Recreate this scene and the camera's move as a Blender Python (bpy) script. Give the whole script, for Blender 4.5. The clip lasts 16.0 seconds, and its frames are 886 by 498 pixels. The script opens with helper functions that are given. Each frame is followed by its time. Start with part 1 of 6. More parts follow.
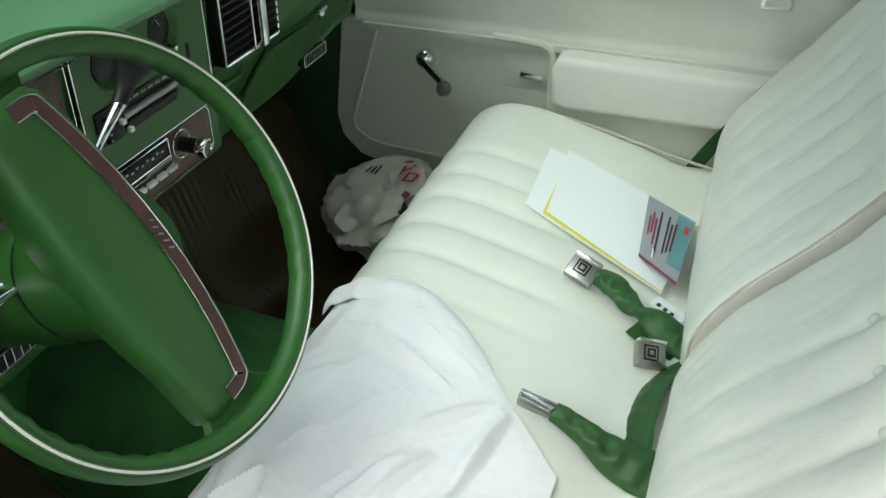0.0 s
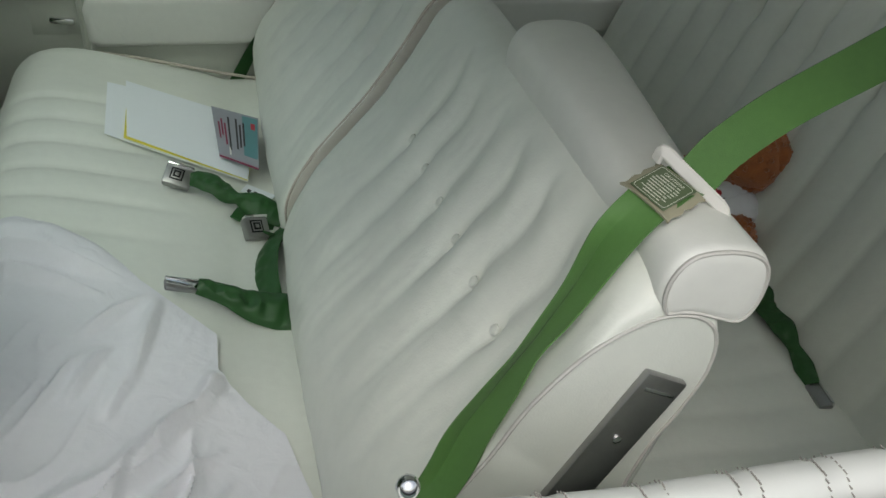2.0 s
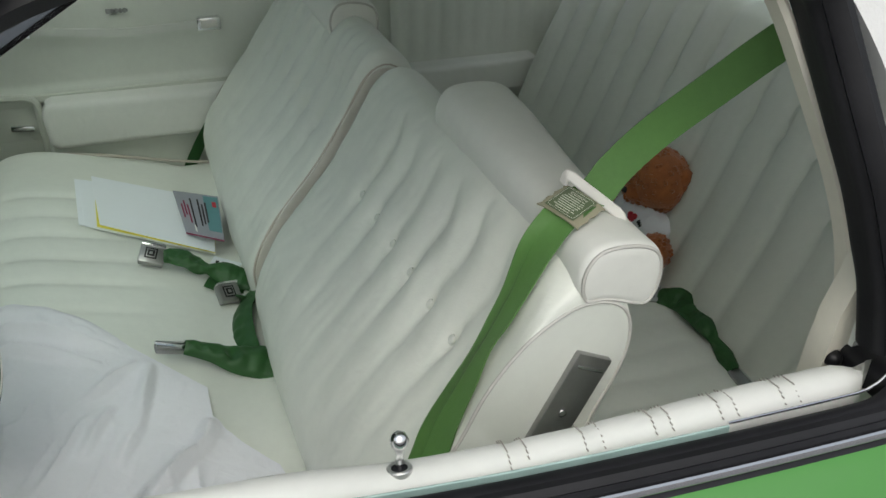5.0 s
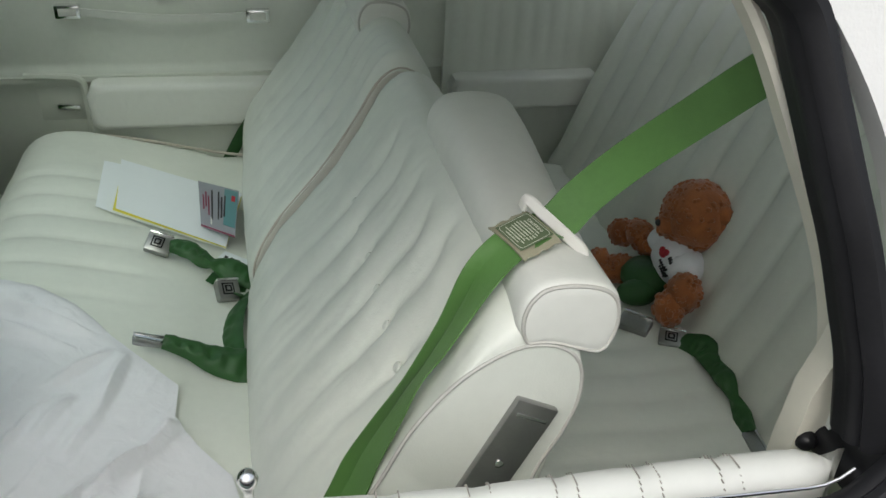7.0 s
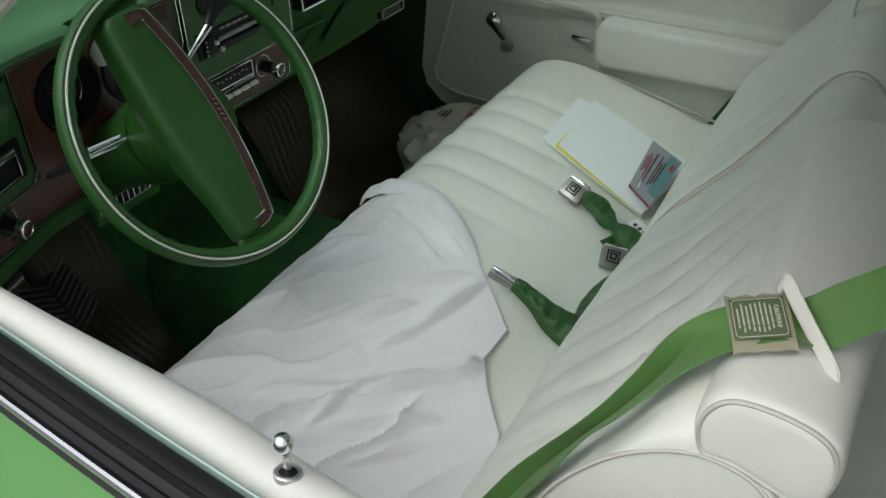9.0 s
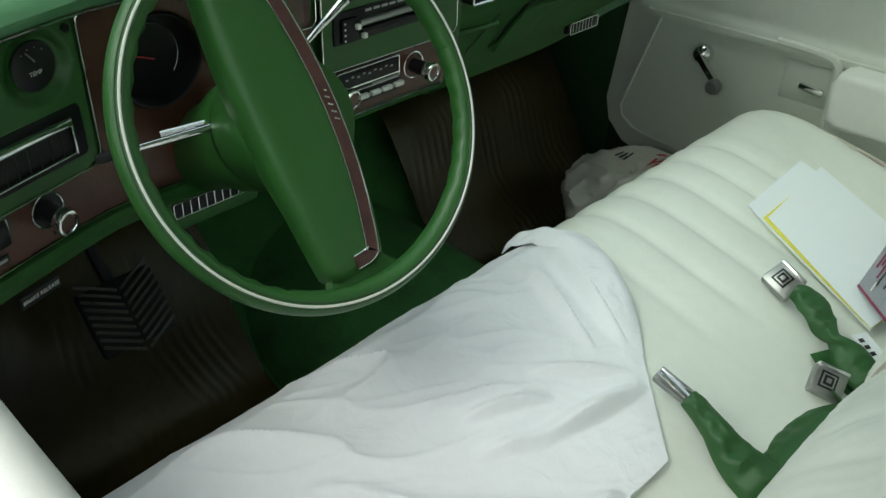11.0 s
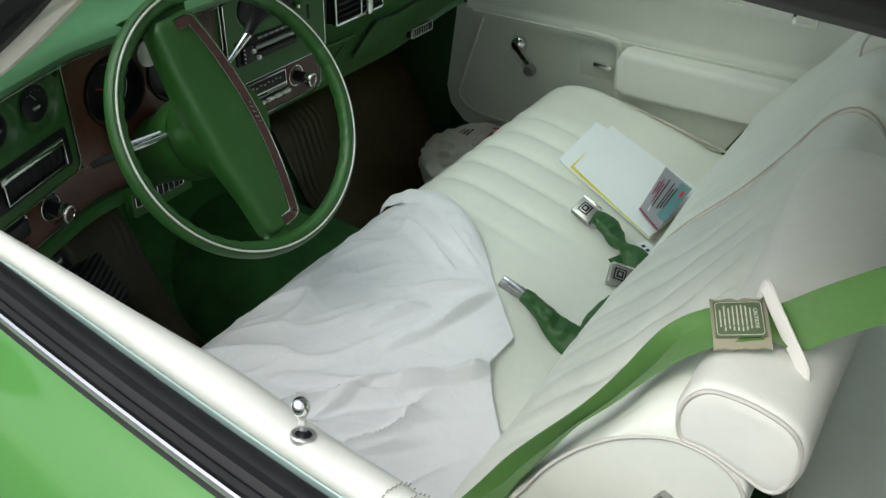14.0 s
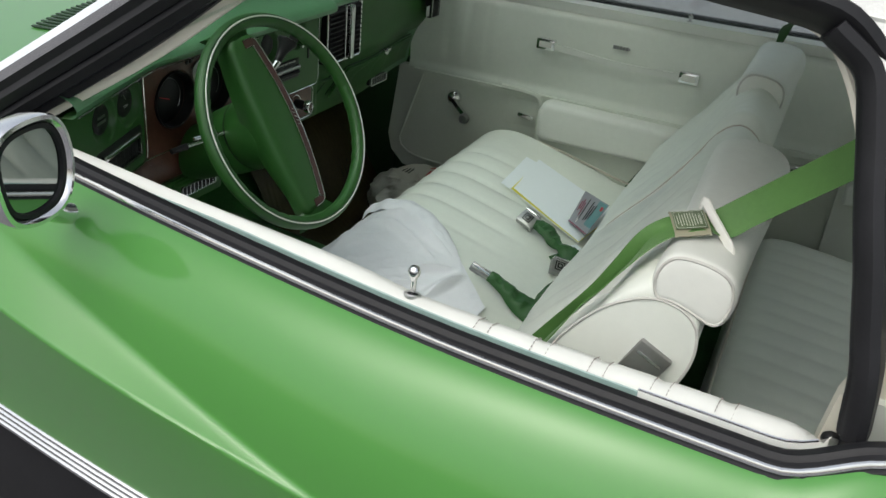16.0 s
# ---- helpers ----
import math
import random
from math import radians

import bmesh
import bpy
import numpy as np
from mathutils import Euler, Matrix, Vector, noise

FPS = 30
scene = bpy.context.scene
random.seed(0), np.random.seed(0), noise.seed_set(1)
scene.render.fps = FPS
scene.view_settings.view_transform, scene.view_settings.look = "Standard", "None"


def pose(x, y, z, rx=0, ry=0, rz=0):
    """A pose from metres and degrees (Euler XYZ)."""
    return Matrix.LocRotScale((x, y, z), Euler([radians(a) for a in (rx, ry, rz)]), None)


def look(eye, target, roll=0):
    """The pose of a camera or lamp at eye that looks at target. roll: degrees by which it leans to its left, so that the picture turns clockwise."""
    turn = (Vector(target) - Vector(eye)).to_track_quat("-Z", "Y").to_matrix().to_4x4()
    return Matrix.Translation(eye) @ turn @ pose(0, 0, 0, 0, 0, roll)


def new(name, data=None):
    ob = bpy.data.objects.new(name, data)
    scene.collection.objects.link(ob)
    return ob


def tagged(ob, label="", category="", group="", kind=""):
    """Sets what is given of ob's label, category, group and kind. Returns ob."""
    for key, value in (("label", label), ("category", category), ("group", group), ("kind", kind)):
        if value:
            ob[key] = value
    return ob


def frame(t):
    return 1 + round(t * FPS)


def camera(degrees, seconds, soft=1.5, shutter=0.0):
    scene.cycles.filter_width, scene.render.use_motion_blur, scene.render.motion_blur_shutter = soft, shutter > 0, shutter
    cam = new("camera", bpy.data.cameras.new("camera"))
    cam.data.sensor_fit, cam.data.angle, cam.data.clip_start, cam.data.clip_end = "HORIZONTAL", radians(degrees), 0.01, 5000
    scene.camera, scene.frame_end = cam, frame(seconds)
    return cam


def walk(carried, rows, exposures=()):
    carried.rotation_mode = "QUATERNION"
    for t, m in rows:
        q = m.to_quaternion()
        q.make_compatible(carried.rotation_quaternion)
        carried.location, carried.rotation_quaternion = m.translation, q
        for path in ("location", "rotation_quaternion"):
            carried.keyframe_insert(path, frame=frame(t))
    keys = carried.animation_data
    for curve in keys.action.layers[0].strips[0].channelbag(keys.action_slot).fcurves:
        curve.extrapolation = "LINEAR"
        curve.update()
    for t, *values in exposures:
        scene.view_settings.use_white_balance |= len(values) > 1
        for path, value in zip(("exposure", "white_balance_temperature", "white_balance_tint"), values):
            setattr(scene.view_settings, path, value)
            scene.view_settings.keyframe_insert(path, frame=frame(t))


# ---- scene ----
cam = camera(54, 16.0)
PATH = [
    (0, (0.1318, -0.0712, 1.2763), (-0.4122, 1.5016, 0.1670), 0.32),
    (0.5, (0.1829, -0.0871, 1.2978), (-0.1630, 1.4904, 0.1181), -2.02),
    (1, (0.1348, -0.1762, 1.3000), (0.1091, 1.3890, 0.0552), -1.09),
    (1.5, (0.0666, -0.2699, 1.3257), (0.4782, 1.2324, 0.0713), 3.55),
    (2, (0.0626, -0.3087, 1.3266), (0.5358, 1.2444, 0.1586), 5.69),
    (2.5, (0.0929, -0.3379, 1.3298), (0.4906, 1.2297, 0.1532), 3.48),
    (3, (0.0967, -0.3600, 1.3346), (0.4435, 1.2294, 0.1712), 3.45),
    (3.5, (0.0953, -0.3962, 1.3474), (0.4160, 1.2167, 0.2092), 0.96),
    (4, (0.0462, -0.4289, 1.3807), (0.5260, 1.1729, 0.2835), 0.81),
    (4.2, (0.0281, -0.4452, 1.3917), (0.6378, 1.1261, 0.3150), 1.03),
    (6.3, (0.0016, -0.4631, 1.3706), (0.5881, 1.1707, 0.3772), 1.69),
    (6.5, (0.0302, -0.4540, 1.3703), (0.5836, 1.1796, 0.3579), 0.59),
    (7, (0.1725, -0.4291, 1.3552), (0.5694, 1.2462, 0.3376), 2.98),
    (7.5, (0.2204, -0.3757, 1.3431), (0.3345, 1.3026, 0.2613), 2.68),
    (8, (0.2465, -0.3292, 1.3606), (0.0794, 1.2976, 0.2092), -1.43),
    (8.5, (0.3757, -0.3032, 1.3450), (-0.0613, 1.2742, 0.1958), 3.26),
    (9, (0.4429, -0.2883, 1.3598), (-0.3815, 1.1265, 0.2115), -1.11),
    (9.5, (0.4489, -0.2329, 1.3378), (-0.5292, 1.1237, 0.2411), 2.10),
    (10, (0.3360, -0.1251, 1.2549), (-0.7582, 1.1330, 0.1504), 1.53),
    (10.2, (0.3100, -0.1021, 1.2290), (-0.8098, 1.1302, 0.1210), 1.90),
    (12.3, (0.2848, -0.0422, 1.2170), (-0.8428, 1.2407, 0.1764), 2.45),
    (12.5, (0.2902, -0.0644, 1.2562), (-0.8204, 1.2403, 0.2245), 3.43),
    (13, (0.3355, -0.1417, 1.2999), (-0.7691, 1.2033, 0.3146), 2.71),
    (13.5, (0.4126, -0.2572, 1.3335), (-0.5901, 1.0962, 0.2551), 0.31),
    (14, (0.4789, -0.3425, 1.3759), (-0.3934, 1.0787, 0.2716), 1.30),
    (14.5, (0.4731, -0.4234, 1.3832), (-0.3340, 1.0449, 0.2911), 1.89),
    (15, (0.4191, -0.5620, 1.3899), (-0.3396, 0.9977, 0.3941), 3.49),
    (15.5, (0.4149, -0.6720, 1.3974), (-0.2651, 0.9657, 0.4725), 5.69),
    (16, (0.4908, -0.7554, 1.3887), (-0.1837, 0.8869, 0.4679), 5.94),

]
EXPOSURE = [(0.0, 1.10, 6500, 6), (0.5, 0.79, 6500, 7), (1.0, 0.31, 6500, 9), (1.5, 0.22, 6500, 9), (2.0, 0.07, 6500, 9), (3.0, 0.00, 6500, 9), (4.0, 0.06, 6500, 8), (6.5, 0.30, 6500, 8), (7.5, 0.24, 6500, 9), (8.0, 0.21, 6500, 9), (8.5, 0.18, 6500, 8), (9.0, 0.27, 6500, 8), (9.5, 0.42, 6500, 7), (10.0, 0.62, 6500, 5), (12.5, 1.04, 6400, 1), (13.0, 1.34, 6400, 1), (13.5, 1.12, 6420, 3), (14.0, 0.65, 6500, 7), (14.5, 0.49, 6500, 8), (15.0, 0.42, 6500, 8), (16.0, 0.44, 6500, 8)]
walk(cam, [(t, look(eye, target, roll)) for t, eye, target, roll in PATH], EXPOSURE)

# ---- world and light ----
world = bpy.data.worlds.new("world")
scene.world = world
world.use_nodes = True
wn = world.node_tree
sky = wn.nodes.new("ShaderNodeTexSky")
sky.sky_type = "NISHITA"
sky.sun_disc = False
sky.sun_elevation, sky.sun_rotation = radians(57), radians(200)
sky.air_density, sky.dust_density = 1.4, 4.0
wn.nodes["Background"].inputs["Strength"].default_value = 0.15
cloud = wn.nodes.new("ShaderNodeHueSaturation")  # overcast: the sky's blue is greyed
cloud.inputs["Saturation"].default_value, cloud.inputs["Value"].default_value = 0.40, 1.0
wn.links.new(sky.outputs[0], cloud.inputs["Color"])
wn.links.new(cloud.outputs[0], wn.nodes["Background"].inputs["Color"])
sun = new("sun", bpy.data.lights.new("sun", "SUN"))
sun.data.energy, sun.data.angle, sun.data.color = 0.28, radians(70), (1.0, 0.985, 0.96)
sun.matrix_world = look((0.6, -3.4, 6.0), (0.3, 0.6, 0.6))


# ---- materials ----
def material(name, colour, rough=0.5, metal=0.0, vary=0.08, scale=6.0, bump=0.0, bump_scale=400.0, coat=0.0, sheen=0.0, second=None, spec=0.5, wrinkle=0.0):
    """A node material: base colour that varies at two scales, fine relief, uneven gloss."""
    m = bpy.data.materials.new(name)
    m.use_nodes = True
    nt = m.node_tree
    b = nt.nodes["Principled BSDF"]
    b.inputs["Roughness"].default_value, b.inputs["Metallic"].default_value = rough, metal
    b.inputs["Coat Weight"].default_value, b.inputs["Sheen Weight"].default_value = coat, sheen
    b.inputs["Coat Roughness"].default_value = 0.07
    b.inputs["Specular IOR Level"].default_value = spec
    tc = nt.nodes.new("ShaderNodeTexCoord")
    big, small = nt.nodes.new("ShaderNodeTexNoise"), nt.nodes.new("ShaderNodeTexNoise")
    big.inputs["Scale"].default_value, small.inputs["Scale"].default_value = scale, scale * 14
    big.inputs["Detail"].default_value, small.inputs["Detail"].default_value = 4, 3
    add = nt.nodes.new("ShaderNodeMath")
    add.operation = "MULTIPLY_ADD"
    add.inputs[1].default_value = 0.35
    ramp = nt.nodes.new("ShaderNodeValToRGB")
    dark = second or tuple(c * (1 - vary * 2.2) for c in colour)
    lite = tuple(min(1, c * (1 + vary)) for c in colour)
    ramp.color_ramp.elements[0].position, ramp.color_ramp.elements[1].position = 0.42, 0.92
    ramp.color_ramp.elements[0].color, ramp.color_ramp.elements[1].color = (*dark, 1), (*lite, 1)
    for n in (big, small):
        nt.links.new(tc.outputs["Object"], n.inputs["Vector"])
    nt.links.new(small.outputs[0], add.inputs[0])
    nt.links.new(big.outputs[0], add.inputs[2])
    nt.links.new(add.outputs[0], ramp.inputs[0])
    nt.links.new(ramp.outputs[0], b.inputs["Base Color"])
    rr = nt.nodes.new("ShaderNodeMapRange")
    rr.inputs["To Min"].default_value, rr.inputs["To Max"].default_value = max(0.02, rough * 0.8), min(1, rough * 1.2)
    nt.links.new(big.outputs[0], rr.inputs["Value"])
    nt.links.new(rr.outputs[0], b.inputs["Roughness"])
    if bump:
        bt, bn = nt.nodes.new("ShaderNodeTexNoise"), nt.nodes.new("ShaderNodeBump")
        bt.inputs["Scale"].default_value, bt.inputs["Detail"].default_value = bump_scale, 4
        bn.inputs["Strength"].default_value, bn.inputs["Distance"].default_value = bump, 0.002
        nt.links.new(tc.outputs["Object"], bt.inputs["Vector"])
        nt.links.new(bt.outputs[0], bn.inputs["Height"])
        nt.links.new(bn.outputs[0], b.inputs["Normal"])
        if wrinkle:
            wt, wn = nt.nodes.new("ShaderNodeTexNoise"), nt.nodes.new("ShaderNodeBump")
            wt.inputs["Scale"].default_value, wt.inputs["Detail"].default_value = 22, 5
            wt.inputs["Distortion"].default_value = 1.2
            wn.inputs["Strength"].default_value, wn.inputs["Distance"].default_value = wrinkle, 0.010
            nt.links.new(tc.outputs["Object"], wt.inputs["Vector"])
            nt.links.new(wt.outputs[0], wn.inputs["Height"])
            nt.links.new(wn.outputs[0], bn.inputs["Normal"])
    return m


VINYL = material("white_vinyl", (0.760, 0.785, 0.715), 0.40, vary=0.030, scale=5, bump=0.14, bump_scale=500, wrinkle=0.08)
VINYL_SIDE = material("smooth_white_vinyl", (0.755, 0.765, 0.715), 0.48, vary=0.03, scale=5, bump=0.06, bump_scale=500, wrinkle=0.10)
PLASTIC = material("cream_plastic", (0.67, 0.695, 0.615), 0.45, vary=0.03, scale=5, bump=0.10, bump_scale=350)
SEAM = material("grey_cream_piping", (0.56, 0.55, 0.51), 0.55, vary=0.06, scale=30)
LABEL_INK = material("pale_label_print", (0.60, 0.62, 0.53), 0.5, vary=0.05)
OLIVE = material("olive_label", (0.105, 0.145, 0.075), 0.4, vary=0.06)
PIPING = material("cream_piping", (0.52, 0.47, 0.40), 0.5, vary=0.06, scale=30)
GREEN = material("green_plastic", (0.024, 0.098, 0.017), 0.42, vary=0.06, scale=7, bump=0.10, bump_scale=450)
# the dash plastic with the windscreen's sky sheen mixed into its colour
GREEN_PAD_LIT = material("green_dash_pad_skylit", (0.112, 0.275, 0.135), 0.36, vary=0.05, scale=6, coat=0.45, bump=0.15, bump_scale=400)
# very dark green for louvre shadows, dash creases, gaps and rim lines
DARK_GREEN = material("dark_green_line", (0.014, 0.042, 0.016), 0.5)
KICK = material("dark_green_kick_panel", (0.018, 0.065, 0.018), 0.6, vary=0.1, bump=0.1)
STITCH = material("grey_thread", (0.34, 0.32, 0.28), 0.8)
BEIGE = material("beige_vinyl_side", (0.72, 0.69, 0.62), 0.45, vary=0.04, bump=0.08)
PAINT = material("green_paint", (0.070, 0.248, 0.045), 0.36, vary=0.01, scale=3, coat=0.7, spec=0.3)
CHROME = material("chrome", (0.82, 0.82, 0.82), 0.13, metal=1.0, vary=0.03, scale=20)
WORN = material("worn_chrome", (0.62, 0.62, 0.60), 0.38, metal=0.85, vary=0.06, scale=60)
STEEL = material("brushed_grey_metal", (0.36, 0.36, 0.35), 0.35, metal=0.9, vary=0.05, scale=25)
RUBBER = material("black_rubber", (0.013, 0.013, 0.015), 0.5, vary=0.15, scale=20, bump=0.05, spec=0.3)
RIB = material("worn_dark_rubber", (0.075, 0.075, 0.055), 0.5, vary=0.2, scale=30)
BLACK = material("black_plastic", (0.011, 0.011, 0.012), 0.38, vary=0.15, scale=20, spec=0.3)
WEB = material("green_webbing", (0.085, 0.205, 0.045), 0.6, vary=0.08, scale=12, bump=0.25, bump_scale=900, sheen=0.15)
WEB_DARK = material("green_belt_sleeve", (0.023, 0.092, 0.021), 0.5, vary=0.08, scale=12, bump=0.05)
CARPET = material("green_carpet", (0.044, 0.175, 0.042), 0.95, vary=0.2, scale=14, bump=0.9, bump_scale=300)
MAT = material("clear_brown_floor_mat", (0.066, 0.050, 0.019), 0.22, vary=0.18, scale=5, bump=0.15, bump_scale=45)
# near-black: shade under the dash, in the outlet and under the seat, as colour
DARK = material("dark_shade", (0.010, 0.012, 0.010), 0.8, vary=0.2)
TOWEL = material("white_cloth", (0.82, 0.825, 0.86), 0.95, vary=0.02, scale=8, bump=0.25, bump_scale=800, sheen=0.3, wrinkle=0.30)
PAPER = material("white_paper", (0.86, 0.90, 0.92), 0.7, vary=0.01)
YELLOW = material("yellow_paper", (0.80, 0.72, 0.10), 0.7, vary=0.02)
TEAL = material("teal_print", (0.10, 0.26, 0.27), 0.35, vary=0.05)
GREY_PRINT = material("grey_print", (0.30, 0.31, 0.34), 0.35, vary=0.05)
RED = material("red_print", (0.50, 0.02, 0.035), 0.45, vary=0.05)
INK = material("black_ink", (0.02, 0.02, 0.02), 0.5, vary=0.05)
MAROON = material("maroon_print", (0.22, 0.02, 0.06), 0.4, vary=0.05)
BAG = material("white_plastic_bag", (0.62, 0.595, 0.53), 0.30, vary=0.03, scale=12, bump=0.3, bump_scale=60)
ASPHALT = material("asphalt", (0.20, 0.195, 0.205), 0.9, vary=0.36, scale=40, bump=1.0, bump_scale=180)
WHITE_PLASTIC = material("white_plastic", (0.72, 0.71, 0.66), 0.35, vary=0.02)
CREAM_PAINT = material("cream_trim_paint", (0.74, 0.71, 0.60), 0.4, vary=0.04)
WHITE_ROOF = material("white_vinyl_roof", (0.78, 0.78, 0.76), 0.5, vary=0.02, bump=0.3, bump_scale=300)
TAN = material("tan_carrier", (0.34, 0.325, 0.23), 0.35, vary=0.05)
FUR = material("brown_plush", (0.40, 0.130, 0.038), 0.95, vary=0.14, scale=40, bump=0.7, bump_scale=180, sheen=0.4)
WOOD = material("dark_wood_grain", (0.085, 0.032, 0.020), 0.3, vary=0.25, scale=18, second=(0.035, 0.013, 0.008))


STRIP_WOOD = material("brown_wood_strip", (0.075, 0.030, 0.026), 0.4, vary=0.2, scale=40)


def glass_material(name, colour, tint):
    m = bpy.data.materials.new(name)
    m.use_nodes = True
    nt = m.node_tree
    nt.nodes.remove(nt.nodes["Principled BSDF"])
    tr, gl, mix, lw = (nt.nodes.new(k) for k in ("ShaderNodeBsdfTransparent", "ShaderNodeBsdfGlossy", "ShaderNodeMixShader", "ShaderNodeFresnel"))
    tr.inputs[0].default_value = (*tint, 1)
    gl.inputs["Roughness"].default_value = 0.02
    gl.inputs[0].default_value = (*colour, 1)
    lw.inputs[0].default_value = 1.5
    nt.links.new(lw.outputs[0], mix.inputs[0])
    nt.links.new(tr.outputs[0], mix.inputs[1])
    nt.links.new(gl.outputs[0], mix.inputs[2])
    nt.links.new(mix.outputs[0], nt.nodes["Material Output"].inputs[0])
    return m


# opaque teal in place of the sky's reflection on the window edge
GLASS_EDGE_LIT = material("sky_reflecting_glass_edge", (0.36, 0.50, 0.46), 0.22, vary=0.06, scale=30, coat=0.4)
GLASS = glass_material("clear_glass", (1, 1, 1), (0.90, 0.95, 0.93))
TINTED = glass_material("tinted_glass", (1, 1, 1), (0.90, 0.945, 0.93))
SHADED = glass_material("shaded_glass", (1, 1, 1), (0.87, 0.93, 0.905))
MIRROR = material("mirror_glass", (0.32, 0.34, 0.33), 0.02, metal=1.0, vary=0.0)


# ---- mesh helpers ----
def part(name, bm, mat, parent=None, label="", smooth=True, crease=0.75):
    """Links a bmesh as one mesh object, under its thing or part if one is given."""
    me = bpy.data.meshes.new(name)
    bmesh.ops.recalc_face_normals(bm, faces=bm.faces)
    if smooth:
        for f in bm.faces:
            f.smooth = True
        for e in bm.edges:
            if len(e.link_faces) == 2 and e.calc_face_angle(0) > crease:
                e.smooth = False
    bm.to_mesh(me)
    bm.free()
    me.materials.append(mat)
    ob = new(name, me)
    if parent is not None:
        ob.parent = parent
    if label:
        ob["label"] = label
    return ob


def thing(name, label, category, group="", kind=""):
    return tagged(new(name), label, category, group, kind)


def V(*a):
    return Vector(a)


def curve(points, n):
    """n points along a smooth line through the given ones."""
    p = [Vector(q) for q in points]
    p = [p[0] * 2 - p[1]] + p + [p[-1] * 2 - p[-2]]
    fine = []
    for i in range(1, len(p) - 2):
        for k in range(24):
            t = k / 24
            a, b, c, d = p[i - 1:i + 3]
            fine.append(0.5 * ((2 * b) + (c - a) * t + (2 * a - 5 * b + 4 * c - d) * t * t + (3 * b - a - 3 * c + d) * t ** 3))
    fine.append(p[-2])
    return resample(fine, n)


def resample(fine, n):
    s = [0.0]
    for a, b in zip(fine, fine[1:]):
        s.append(s[-1] + (b - a).length)
    out, j = [], 0
    for k in range(n):
        want = s[-1] * k / (n - 1)
        while j < len(s) - 2 and s[j + 1] < want:
            j += 1
        w = (want - s[j]) / max(s[j + 1] - s[j], 1e-9)
        out.append(fine[j].lerp(fine[j + 1], min(max(w, 0), 1)))
    return out


def loop_curve(points, n):
    """n points round a smooth closed line."""
    p = [Vector(q) for q in points]
    m = len(p)
    fine = []
    for i in range(m):
        a, b, c, d = p[i - 1], p[i], p[(i + 1) % m], p[(i + 2) % m]
        for k in range(24):
            t = k / 24
            fine.append(0.5 * ((2 * b) + (c - a) * t + (2 * a - 5 * b + 4 * c - d) * t * t + (3 * b - a - 3 * c + d) * t ** 3))
    fine.append(fine[0].copy())
    return resample(fine, n + 1)[:-1]


def loft(rings, cap=True, closed=True, bm=None):
    """A skin over rings of equally many points."""
    bm = bm or bmesh.new()
    rows = [[bm.verts.new(q) for q in ring] for ring in rings]
    n = len(rows[0])
    for a, b in zip(rows, rows[1:]):
        for k in range(n if closed else n - 1):
            j = (k + 1) % n
            bm.faces.new((a[k], a[j], b[j], b[k]))
    if cap and closed:
        bm.faces.new(rows[0][::-1])
        bm.faces.new(rows[-1])
    return bm


def sheet(f, nu, nv, thick=0.0, bm=None):
    """A sheet of f(u, v), u and v from 0 to 1, with a thickness along -normal where one is given."""
    bm = bm or bmesh.new()
    top = [[Vector(f(i / nu, j / nv)) for j in range(nv + 1)] for i in range(nu + 1)]
    rows = [[bm.verts.new(q) for q in r] for r in top]
    for i in range(nu):
        for j in range(nv):
            bm.faces.new((rows[i][j], rows[i + 1][j], rows[i + 1][j + 1], rows[i][j + 1]))
    if thick:
        low = []
        for i in range(nu + 1):
            r = []
            for j in range(nv + 1):
                du = top[min(i + 1, nu)][j] - top[max(i - 1, 0)][j]
                dv = top[i][min(j + 1, nv)] - top[i][max(j - 1, 0)]
                nrm = du.cross(dv)
                r.append(bm.verts.new(top[i][j] - nrm.normalized() * thick))
            low.append(r)
        for i in range(nu):
            for j in range(nv):
                bm.faces.new((low[i][j], low[i][j + 1], low[i + 1][j + 1], low[i + 1][j]))
        for i in range(nu):
            bm.faces.new((rows[i][0], low[i][0], low[i + 1][0], rows[i + 1][0]))
            bm.faces.new((rows[i][nv], rows[i + 1][nv], low[i + 1][nv], low[i][nv]))
        for j in range(nv):
            bm.faces.new((rows[0][j], rows[0][j + 1], low[0][j + 1], low[0][j]))
            bm.faces.new((rows[nu][j], low[nu][j], low[nu][j + 1], rows[nu][j + 1]))
    return bm


def rbox(c, size, r=0.004, m=None, bm=None, seg=2):
    """A box with rounded edges, turned by m about its centre."""
    own = bmesh.new()
    bmesh.ops.create_cube(own, size=1.0)
    bmesh.ops.scale(own, vec=size, verts=own.verts)
    if r > 0:
        bmesh.ops.bevel(own, geom=own.edges[:], offset=min(r, min(size) * 0.49), segments=seg, profile=0.5, affect="EDGES")
    own.transform(Matrix.Translation(c) @ (m or Matrix()))
    if bm is None:
        return own
    me = bpy.data.meshes.new("tmp")
    own.to_mesh(me)
    own.free()
    bm.from_mesh(me)
    bpy.data.meshes.remove(me)
    return bm


def frames(path, up=(0, 0, 1)):
    """Tangent, side and top at each point of a path."""
    out, prev = [], None
    for i, q in enumerate(path):
        t = (path[min(i + 1, len(path) - 1)] - path[max(i - 1, 0)]).normalized()
        ref = Vector(up) if prev is None else prev
        s = t.cross(ref)
        if s.length < 1e-4:
            s = t.orthogonal()
        s.normalize()
        b = s.cross(t).normalized()
        prev = b
        out.append((t, s, b))
    return out


